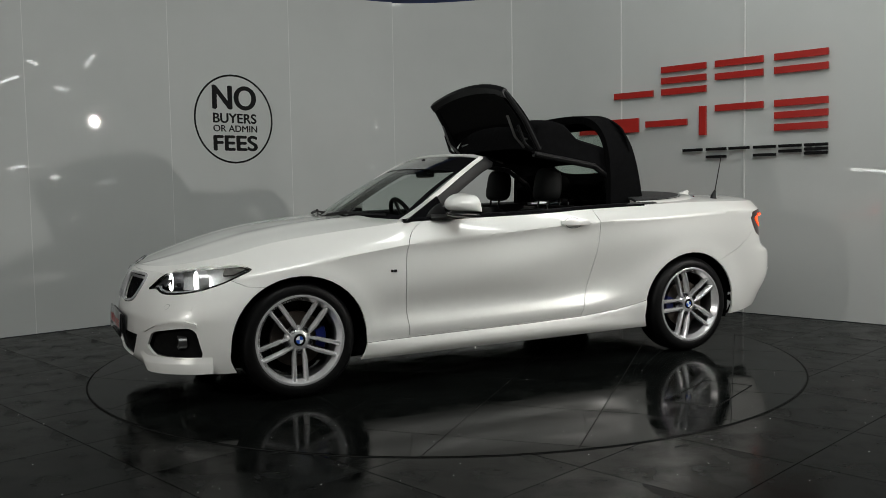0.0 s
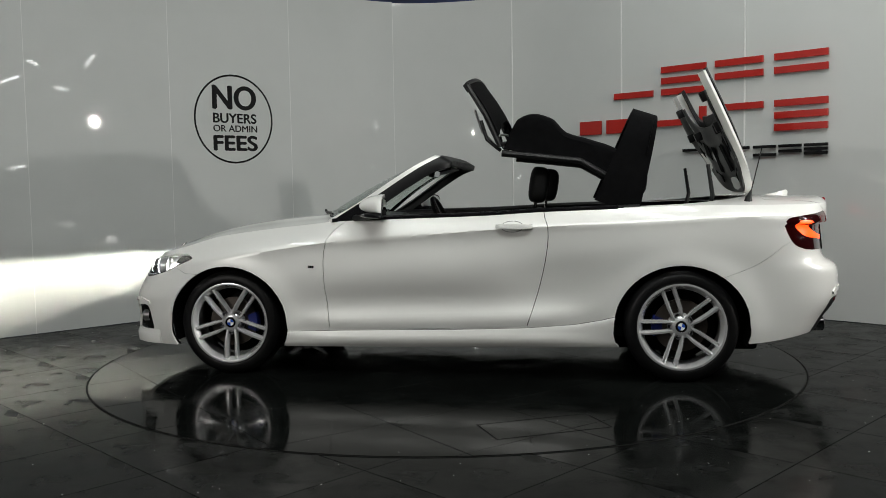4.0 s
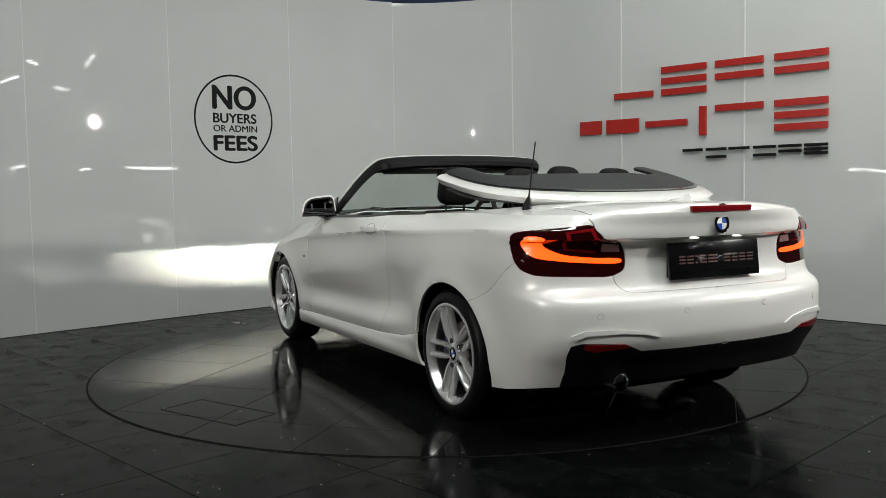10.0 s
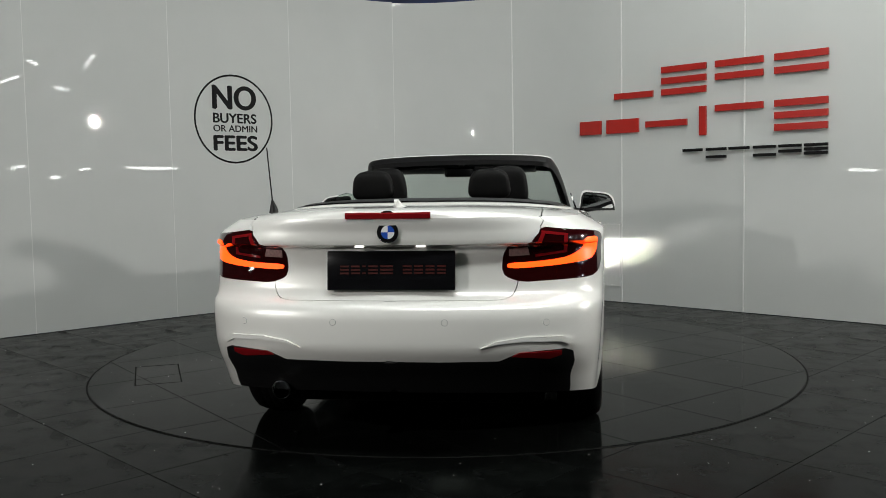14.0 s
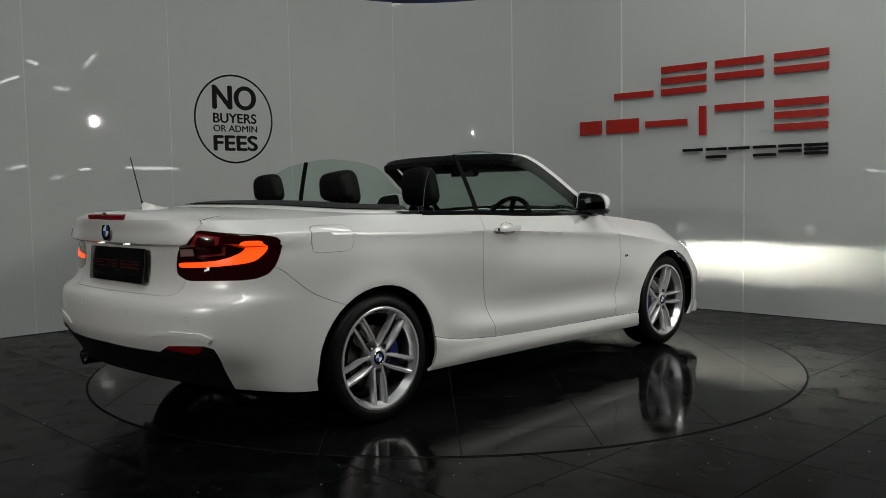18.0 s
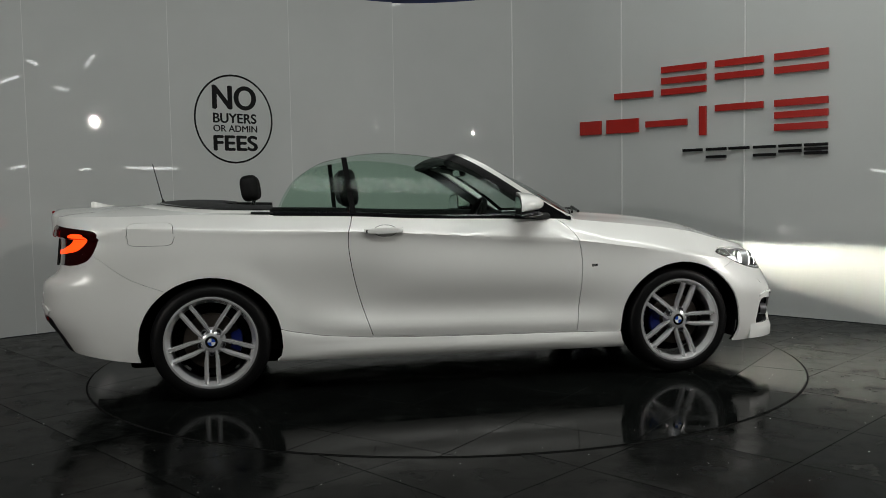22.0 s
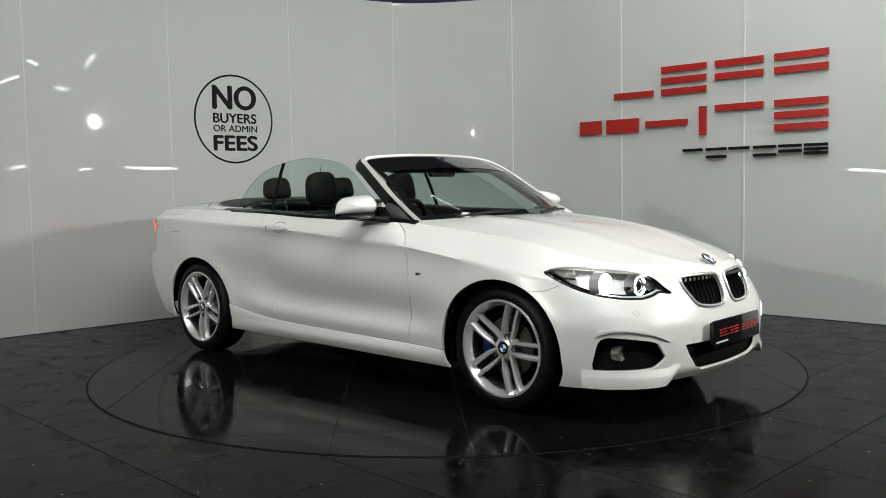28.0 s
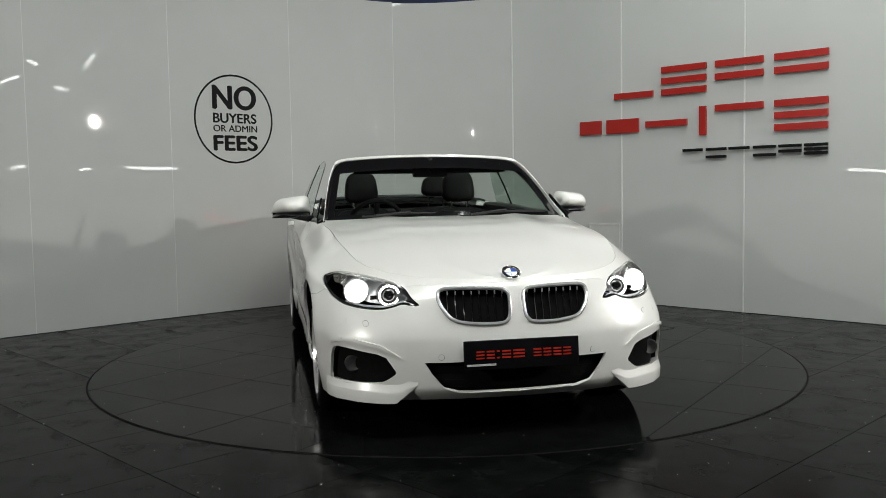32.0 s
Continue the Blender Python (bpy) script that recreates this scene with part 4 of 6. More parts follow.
# scuttle and wipers
carpart("scuttle", sheet(6, 30, lambda u, v: Vector((0.60 + 0.27 * (1 - (2 * v - 1) ** 2) + 0.075 * (1 - u) - 0.03, (2 * v - 1) * 0.715, 0.925 + 0.018 * (1 - (2 * v - 1) ** 2) - 0.008 * u)), 0.01), TRIM)
for y0, y1 in ((-0.52, 0.02), (0.04, 0.60)):
    w = carpart("wiper", tube([(0.885 - 0.35 * y0 * y0, y0, 0.962), (0.90 - 0.3 * ((y0 + y1) / 2) ** 2, (y0 + y1) / 2, 0.980), (0.86 - 0.33 * y1 * y1, y1, 0.972)], 0.007, 6), TRIM)
    w2 = carpart("wiper_arm", tube([(0.93 - 0.3 * y0 * y0, y0 + 0.05, 0.965), (0.90 - 0.3 * ((y0 + y1) / 2) ** 2, (y0 + y1) / 2, 0.988)], 0.009, 6), TRIM)
# tub
carpart("cabin_floor", box(-1.05, 0.80, -0.70, 0.70, 0.24, 0.30), LINER)
carpart("roof_well", box(-1.98, -1.12, -0.62, 0.62, 0.50, 0.56), LINER)
for side in (1, -1):
    def card(u, v):
        x = 0.66 - 1.78 * u
        z = Z_TOP(x)
        y = half_width(x, z) - 0.006
        if v < 0.5:
            return Vector((x, side * (y - 0.11 * v * 2), z + 0.004 + 0.012 * math.sin(math.pi * v * 2) ** 0.5))
        return Vector((x, side * (y - 0.11 - 0.03 * (v - 0.5)), z - 0.62 * (v - 0.5) * 2))
    carpart("door_card", sheet(30, 14, card, 0.0), TRIM, "black interior door and side trim")
    bm = bmesh.new()
    sweep(bm, [(0.70 - 1.70 * k / 30, side * (half_width(0.70 - 1.70 * k / 30, Z_TOP(0.70 - 1.70 * k / 30)) + 0.001), Z_TOP(0.70 - 1.70 * k / 30) + 0.004) for k in range(31)],
          lambda i, s: [(0, side * 0.004, -0.016), (0, side * 0.005, 0.004), (0, side * -0.012, 0.012), (0, side * -0.03, 0.006), (0, side * -0.03, -0.016)])
    carpart("belt_strip", bm, GLOSS_BLACK, "gloss black window sill strip")
# dashboard
bm = bmesh.new()
add_grid(bm, 12, 24, lambda u, v: Vector((0.80 - 0.46 * u - (0.05 * abs(2 * v - 1) ** 2), (2 * v - 1) * 0.69, 0.935 - 0.04 * u ** 2 - (0.30 * max(0, u - 0.7) / 0.3) + 0.03 * math.exp(-(((2 * v - 1) * 0.69 + 0.36) / 0.16) ** 2) * (1 if u > 0.4 else u / 0.4))))
carpart("dashboard", bm, TRIM)
bm = bmesh.new()
m = pose(0.20, -0.36, 0.885, 0, -66, 0)
for i in range(36):
    a = 2 * math.pi * i / 36
    for j in range(8):
        b = 2 * math.pi * j / 8
        bm.verts.new(m @ Vector(((0.178 + 0.016 * math.cos(b)) * math.cos(a), (0.178 + 0.016 * math.cos(b)) * math.sin(a), 0.016 * math.sin(b))))
bm.verts.ensure_lookup_table()
for i in range(36):
    for j in range(8):
        bm.faces.new([bm.verts[k] for k in (i * 8 + j, ((i + 1) % 36) * 8 + j, ((i + 1) % 36) * 8 + (j + 1) % 8, i * 8 + (j + 1) % 8)])
wheel_rim = carpart("steering_wheel", bm, LEATHER)
carpart("wheel_boss", lathe([(0.001, 0.02), (0.05, 0.018), (0.065, 0.0), (0.06, -0.03), (0.001, -0.03)], 20, m), TRIM, parent=wheel_rim)
for a in (0, 90, 180):
    carpart("wheel_spoke", box(0.05, 0.175, -0.016, 0.016, -0.012, 0.004, 0.003, m @ Matrix.Rotation(radians(a - 90), 4, "Z")), TRIM, parent=wheel_rim)
# rear-view mirror, visors
carpart("cabin_mirror", box(-0.02, 0.02, -0.115, 0.115, -0.032, 0.032, 0.014, pose(0.20, 0, 1.225, 0, -8, 0)), TRIM)
carpart("cabin_mirror_glass", box(-0.0225, -0.0205, -0.10, 0.10, -0.025, 0.025, 0, pose(0.20, 0, 1.225, 0, -8, 0)), MIRROR)
carpart("mirror_stem", tube([(0.21, 0, 1.235), (0.235, 0, 1.27), (0.20, 0, 1.31)], 0.018, 8), TRIM)
for side in (1, -1):
    carpart("sun_visor", box(0.10, 0.245, side * 0.30 - 0.20, side * 0.30 + 0.20, -0.008, 0.008, 0.006, Matrix.Translation((0.0, 0, 1.275)) @ Matrix.Rotation(radians(12), 4, "Y")), TRIM)


# seats
def cushion(w, d, hgt, taper=0.9, bow=0.03, hard=5.0):
    """A padded block: w across, d deep, hgt high, with soft edges."""
    bm = bmesh.new()
    bmesh.ops.create_cube(bm, size=1)
    bmesh.ops.subdivide_edges(bm, edges=bm.edges, cuts=9, use_grid_fill=True)
    for v in bm.verts:
        p = v.co * 2
        n = (abs(p.x) ** hard + abs(p.y) ** hard + abs(p.z) ** hard) ** (1 / hard)
        q = p / max(n, 1e-6) * max(abs(p.x), abs(p.y), abs(p.z))
        k = 1 - (1 - taper) * (q.z + 1) / 2
        v.co = Vector((q.x * d / 2 + bow * (q.y * q.y), q.y * w / 2 * k, (q.z + 1) / 2 * hgt))
    return bm


def seat(x, y, name, head_z, head_w, back):
    if back:
        b = cushion(0.50, 0.14, 0.555, 0.80, 0.045)
        b.transform(pose(x + 0.05, y, 0.43, 0, -14, 0))
        s = carpart(name, b, LEATHER, "black leather seat with a separate headrest")
        c = cushion(0.50, 0.50, 0.16, 1.0, 0.0)
        c.transform(pose(x + 0.30, y, 0.33, 0, -6, 0))
        carpart("seat_cushion", c, LEATHER, parent=s)
    else:
        b = cushion(0.56, 0.16, 0.48, 0.9, 0.02)
        b.transform(pose(x + 0.02, y, 0.50, 0, -12, 0))
        s = carpart(name, b, LEATHER, "black leather rear seat with a headrest")
    hgt = 0.225 if back else 0.155
    h = cushion(head_w, 0.115 if back else 0.10, hgt, 0.80, -0.02, 3.6)
    h.transform(pose(x - 0.115 if back else x - 0.06, y, head_z, 0, -8, 0))
    carpart("headrest", h, LEATHER, parent=s)
    for dy in (-0.06, 0.06):
        carpart("headrest_post", tube([(x - 0.10 if back else x - 0.06, y + dy, head_z - 0.10), (x - 0.112 if back else x - 0.065, y + dy, head_z + 0.03)], 0.007, 8), CHROME, parent=s)


for y in (0.36, -0.36):
    seat(-0.395 if y > 0 else -0.43, y, "front_seat", 1.02, 0.262, True)
    seat(-1.06, y * 0.85, "rear_seat", 1.062, 0.235, False)
carpart("rear_shelf", box(-1.30, -1.12, -0.66, 0.66, 0.92, 0.965, 0.015), TRIM)

# ---- tonneau cover over the roof well, hinged at its rear edge ----
HINGE = Vector((-1.80, 0.0, 1.03))


def cover_at(f, v, lift=0.0):
    xo, yo = cover_outer(f)
    xi, yi = cover_inner(f)
    q = deck_point(xi + (xo - xi) * v, yi + (yo - yi) * v, 0.008 + lift)
    q.z -= 0.014 * max(0, (v - 0.85) / 0.15) ** 2
    return q


cover = new("tonneau_cover")
cover.parent = car
cover["label"] = "hinged roof cover with a white rim and charcoal vinyl centre"


def coverpart(name, bm, mat, label=""):
    bm.transform(Matrix.Translation(-HINGE))
    return part(name, bm, mat, cover, label)


cover.matrix_basis = Matrix.Translation((HINGE.x + CAR_X, HINGE.y + CAR_Y, HINGE.z))
coverpart("rim", sheet(72, 14, lambda u, v: cover_at(2 * u - 1, 0.40 + 0.60 * v), 0.042), PAINT, "white painted rim of the roof cover")


def vinyl_at(u, v):
    """The vinyl runs on past the rim into two horns, with a low tongue in the middle of its front edge."""
    f = 2 * u - 1
    q = cover_at(f, 0.74 * v, 0.005 + 0.012 * math.sin(math.pi * v) ** 0.6)
    q.x += 0.012 * max(0.0, (abs(f) - 0.86) / 0.14) + 0.045 * (1 - v) ** 3 * (1 if abs(f) < 0.36 else max(0.0, 1 - (abs(f) - 0.36) / 0.08))
    return q


coverpart("vinyl_top", sheet(96, 18, vinyl_at, 0.016), DECK_SKIN, "charcoal vinyl centre of the roof cover")
coverpart("black_seal", sheet(72, 3, lambda u, v: cover_at((2 * u - 1) * 0.99, 0.72 + 0.06 * v, 0.006), 0.006), GLOSS_BLACK)
# flat dark plates on the underside, for the shade inside its pressed holes
for f, v, wf, wv in ((-0.55, 0.55, 0.05, 0.16), (-0.36, 0.45, 0.07, 0.12), (-0.12, 0.5, 0.05, 0.18), (0.12, 0.5, 0.05, 0.18), (0.36, 0.45, 0.07, 0.12), (0.55, 0.55, 0.05, 0.16), (-0.25, 0.8, 0.08, 0.05), (0.25, 0.8, 0.08, 0.05)):
    coverpart("pressed_hole", sheet(6, 6, lambda p, q: cover_at(f + wf * (2 * p - 1), v + wv * (2 * q - 1), -0.058), 0.003), LINER)
coverpart("under_panel", sheet(40, 14, lambda u, v: cover_at((2 * u - 1) * 0.95, 0.04 + 0.92 * v, -0.045 - 0.014 * math.sin(u * 22) * math.sin(v * 9)), 0.006), UNDERSIDE, "grey pressed underside of the roof cover")
for s in (1, -1):
    for f, v in ((0.93, 0.5), (0.74, 0.7), (0.5, 0.25)):
        q = cover_at(s * f, v, -0.07)
        coverpart("latch", box(q.x - 0.03, q.x + 0.03, q.y - 0.02, q.y + 0.02, q.z - 0.02, q.z + 0.03, 0.006), TRIM)
# stays that lift the cover
stays = []
for s in (1, -1):
    st = new("cover_stay")
    st.parent = car
    bm = tube([(0, 0, 0), (0.02, 0, 0.20), (0.10, 0, 0.36)], [0.016, 0.013, 0.011], 8)
    part("rod", bm, TRIM, st)
    st.matrix_basis = Matrix.Translation((-1.50 + CAR_X, s * 0.60 + CAR_Y, 0.90))
    stays.append((st, s))

# ---- folding soft roof, in rigid pieces ----
def roof_piece(name, label=""):
    ob = new(name)
    ob.parent = car
    if label:
        ob["label"] = label
    return ob


# front panel: local x from the joint to the leading edge, z its outer side
roof_front = roof_piece("roof_front_panel", "front section of the black cloth roof on its header frame")


def front_at(u, v, lift=0.0):
    t = 2 * v - 1
    w = 0.575 - 0.05 * u ** 2
    x = 0.02 + u * (0.435 + 0.045 * (1 - t * t))
    return Vector((x, t * w, 0.055 * (1 - abs(t) ** 2.4) + 0.02 * math.sin(u * math.pi) + lift))


part("cloth", sheet(16, 28, lambda u, v: front_at(0.34 - 0.20 * abs(2 * v - 1) ** 3 + (0.66 + 0.20 * abs(2 * v - 1) ** 3) * u, v), 0.022), CLOTH, roof_front)
part("headliner", sheet(12, 24, lambda u, v: front_at(0.40 + u * 0.52, 0.06 + v * 0.88, -0.035), 0.006), LINER, roof_front)
part("cross_rail", tube([front_at(0.02, k / 16, -0.015) for k in range(17)], 0.015, 8), TRIM, roof_front)
part("cross_link", tube([front_at(0.16, 0.1 + 0.8 * k / 16, -0.03) for k in range(17)], 0.007, 8), STEEL, roof_front)
bm = bmesh.new()
sweep(bm, [front_at(1.0, k / 24, -0.012) for k in range(25)], lambda i, s: [(0.016, 0, 0.006), (0.0, 0, 0.016), (-0.04, 0, 0.008), (-0.045, 0, -0.022), (0.004, 0, -0.024)])
part("header", bm, TRIM, roof_front)
for s in (1, -1):
    part("side_rail", tube([front_at(0, 0.5 + s * 0.49, -0.02), front_at(0.5, 0.5 + s * 0.49, -0.024), front_at(0.98, 0.5 + s * 0.49, -0.015)], 0.017, 8), TRIM, roof_front)
    part("link", tube([(0.06, s * 0.46, -0.05), (0.16, s * 0.47, -0.075), (0.30, s * 0.47, -0.05)], 0.008, 8), STEEL, roof_front)
    # frame that swings below the panel
    part("guide_arm", tube([(0.0, s * 0.53, -0.03), (0.10, s * 0.53, -0.07), (0.22, s * 0.52, -0.045)], 0.011, 8), TRIM, roof_front)

# middle: rails and slack cloth between the front panel and the rear hoop
roof_mid = roof_piece("roof_mid_section", "slack middle section of the black cloth roof with side rails")
MID_TOP = curve([(-0.72, -0.03), (-0.6, 0.05), (-0.44, 0.09), (-0.30, 0.12), (-0.20, 0.20), (-0.10, 0.22), (0.0, 0.18), (0.06, 0.02)])
MID_LOW = curve([(-0.72, -0.10), (-0.55, -0.12), (-0.40, -0.06), (-0.15, -0.045), (0.06, -0.02)])


def mid_at(u, v):
    x = 0.06 - 0.78 * u
    t = 2 * v - 1
    a = abs(t)
    w = 0.565
    if a < 0.8:
        return Vector((x, t / 0.8 * (w - 0.03), MID_TOP(x) - 0.03 * (a / 0.8) ** 4))
    return Vector((x, math.copysign(w - 0.03 * math.cos((a - 0.8) / 0.2 * math.pi / 2), t), MID_TOP(x) - 0.03 + (MID_LOW(x) - MID_TOP(x) + 0.03) * (a - 0.8) / 0.2))


part("cloth", sheet(26, 44, mid_at, -0.012), CLOTH, roof_mid)
roof_rails = roof_piece("roof_rails", "side rails and links of the folding roof frame")
for s in (1, -1):
    part("side_rail", tube([(0.05, s * 0.56, -0.03), (-0.18, s * 0.565, -0.055), (-0.42, s * 0.565, -0.085), (-0.60, s * 0.565, -0.19), (-0.66, s * 0.565, -0.30)], 0.020, 8), TRIM, roof_rails)
    part("link", tube([(-0.02, s * 0.50, 0.0), (-0.20, s * 0.51, 0.005), (-0.34, s * 0.51, -0.03)], 0.008, 8), STEEL, roof_rails)

# rear hoop with the rear window
roof_rear = roof_piece("roof_rear_section", "rear hoop of the black cloth roof with a glass rear window")


def hoop_at(u, v, inner=0.0):
    """An upright arch: u front to back, v over the arch."""
    a = math.pi * v
    w, hgt = 0.625 - inner, 0.62 - inner
    cx, cz = math.cos(a), math.sin(a)
    y = w * math.copysign(abs(cx) ** 0.62, cx)
    z = hgt * abs(cz) ** 0.60
    k = z / 0.62
    x = 0.14 - 0.05 * k - u * (0.27 - 0.12 * k)
    return Vector((x, y, z))


part("hoop_cloth", sheet(8, 48, lambda u, v: hoop_at(u, v), -0.05), CLOTH, roof_rear)


def back_at(u, v, off=0.0):
    """The rear skin inside the hoop, slanted, with a hole left for the window."""
    a = 2 * math.pi * v
    ox, oz = 0.60 * math.copysign(abs(math.cos(a)) ** 0.55, math.cos(a)), 0.30 + 0.29 * math.copysign(abs(math.sin(a)) ** 0.55, math.sin(a))
    ix, iz = 0.40 * math.copysign(abs(math.cos(a)) ** 0.6, math.cos(a)), 0.36 + 0.155 * math.copysign(abs(math.sin(a)) ** 0.6, math.sin(a))
    y, z = ox + (ix - ox) * u, oz + (iz - oz) * u
    return Vector((-0.12 + 0.10 * (z / 0.6) + off - 0.04 * (1 - (y / 0.6) ** 2), y, z))


part("rear_skin", sheet(6, 56, lambda u, v: back_at(u, v), -0.010), CLOTH, roof_rear)
rw = part("rear_window", sheet(6, 56, lambda u, v: back_at(1.0, v).lerp(Vector((-0.12 + 0.06 - 0.04, 0, 0.36)), u) + Vector((0.004, 0, 0)), 0.003), TINT, roof_rear, "heated glass rear window")
rw.visible_shadow = False

# slack side cloth that drops into a bundle as the roof folds
roof_fold = roof_piece("roof_cloth_fold", "bundle of slack black roof cloth")


def fold_at(u, v):
    p = hoop_at(u, v, 0.03)
    p.x = p.x * 1.5 + 0.04 * math.sin(9 * v + 3 * u) * 0.5
    p.y *= 1 + 0.03 * math.sin(11 * u + 14 * v)
    return p


part("cloth", sheet(12, 48, fold_at, 0.02), CLOTH, roof_fold)
part("fold_back", sheet(8, 48, lambda u, v: fold_at(1, v).lerp(Vector((-0.26, 0, 0.22)), u), 0.01, (-1, 0, 0)), CLOTH, roof_fold)

# ---- side windows, which rise late ----
def side_glass_at(x, z, side):
    k = (z - 0.95) / 0.37
    return Vector((x, side * (0.792 - 0.012 * k - 0.135 * max(0, k) ** 1.25), z))


DOOR_GLASS_TOP = curve([(-0.61, 1.300), (-0.5, 1.318), (-0.376, 1.324), (-0.2, 1.312), (0.0, 1.278), (0.08, 1.245), (0.25, 1.14), (0.42, 1.03), (0.52, 0.96)])
QUARTER_TOP = curve([(-1.0, 0.93), (-0.965, 1.02), (-0.926, 1.10), (-0.859, 1.194), (-0.79, 1.245), (-0.729, 1.275), (-0.625, 1.300)])
windows = []
for side in (1, -1):
    bm = sheet(36, 12, lambda u, v: side_glass_at((-0.605 + 0.045 * (1 - v) if u == 0 else -0.605 + 0.045 * (1 - v) + (1.125 - 0.045 * (1 - v)) * u), 0.90 + (DOOR_GLASS_TOP(-0.605 + 1.125 * u) - 0.90) * v, side), 0.004)
    g = carpart("door_window", bm, TINT, "green tinted frameless door glass")
    g.visible_shadow = False
    bm2 = sheet(16, 12, lambda u, v: side_glass_at(-1.0 + 0.385 * u + 0.045 * (1 - v) * u, 0.90 + (QUARTER_TOP(-1.0 + 0.375 * u) - 0.90) * v, side), 0.004)
    q = carpart("quarter_window", bm2, TINT, "green tinted rear quarter glass")
    q.visible_shadow = False
    s1 = carpart("window_seal", sheet(2, 12, lambda u, v: side_glass_at(-0.605 + 0.045 * (1 - v) - 0.012 + 0.03 * u, 0.90 + 0.402 * v, side) + Vector((0, 0.003 * side, 0)), 0.006), LINER, parent=q)
    windows += [(g, 0.36), (q, 0.36)]
# ---- wheels ----
def wheel_at(x, y, side, spin):
    """One road wheel: the outer face looks along the side given."""
    w = new("wheel")
    w.parent = car
    face = Matrix.Rotation(radians(-90 * side), 4, "X")
    w.matrix_basis = Matrix.Translation((x + CAR_X, y + CAR_Y, HUB_Z)) @ face @ Matrix.Rotation(radians(spin), 4, "Z")
    return w


TYRE = [(0.226, -0.195), (0.250, -0.210), (0.290, -0.212), (0.308, -0.200), (0.3175, -0.175), (0.319, -0.155), (0.3175, -0.152), (0.3175, -0.148), (0.319, -0.145),
        (0.319, -0.118), (0.3175, -0.115), (0.3175, -0.111), (0.319, -0.108), (0.319, -0.085), (0.3175, -0.082), (0.3175, -0.078), (0.319, -0.075),
        (0.3175, -0.045), (0.309, -0.022), (0.298, -0.012), (0.296, -0.010), (0.285, -0.006), (0.272, -0.003), (0.258, -0.003), (0.250, -0.006), (0.246, -0.010), (0.240, -0.022)]
RIM = [(0.220, -0.034), (0.244, -0.014), (0.2475, -0.008), (0.2465, -0.003), (0.240, -0.001), (0.234, -0.003), (0.229, -0.012), (0.222, -0.026), (0.214, -0.040)]
BARREL = [(0.232, -0.20), (0.238, -0.20), (0.238, -0.195), (0.218, -0.17), (0.210, -0.06), (0.214, -0.040)]


def spoke_mesh(bm, angle):
    """A pair of slim spokes from the hub that part towards the rim."""
    rot = Matrix.Rotation(angle, 4, "Z")
    for lean in (-1, 1):
        rows = []
        for k in range(11):
            s = k / 10
            r = 0.044 + s * 0.193
            mid = lean * (0.0205 + 0.0075 * min(1, s * 3.5) + 0.0035 * s)
            half = 0.0098 + 0.0020 * min(1, s * 3.5) + 0.0012 * s
            top = -0.031 + 0.010 * math.sin(s * math.pi * 0.8) + 0.010 * s
            out = (mid - half, mid + half) if lean < 0 else (mid + half, mid - half)        # outer and inner edge
            prof = [(out[0], top - 0.036), (out[0] * 0.97 + out[1] * 0.03, top - 0.004), (out[0] * 0.90 + out[1] * 0.10, top - 0.001), (out[0] * 0.45 + out[1] * 0.55, top), (out[0] * 0.38 + out[1] * 0.62, top - 0.002), (out[0] * 0.04 + out[1] * 0.96, top - 0.013), (out[1], top - 0.036)]
            rows.append([bm.verts.new(rot @ Vector((r, y, z))) for y, z in prof])
        for a, b in zip(rows[:-1], rows[1:]):
            for k in range(6):
                bm.faces.new((a[k], b[k], b[k + 1], a[k + 1]))


def badge_disc(parent, r, m):
    """Round badge: dark ring and four blue and white quarters."""
    ring = bmesh.new()
    add_lathe(ring, [(r, 0), (r, 0.003), (r * 0.96, 0.004), (r * 0.66, 0.004), (r * 0.66, 0.003)], 32, m)
    b = part("badge", ring, GLOSS_BLACK, parent, "round badge with a black ring and blue and white quarters")
    part("badge_rim", lathe([(r * 1.06, 0), (r * 1.06, 0.004), (r, 0.0045), (r * 0.97, 0.0035)], 32, m), CHROME, b)
    for k in range(4):
        bm = bmesh.new()
        add_lathe(bm, [(0.0002, 0.0042), (r * 0.66, 0.0036)], 8, m, start=k * math.pi / 2, sweep=math.pi / 2)
        part("quarter", bm, BADGE_BLUE if k % 2 else BADGE_WHITE, b, smooth=False)
    return b


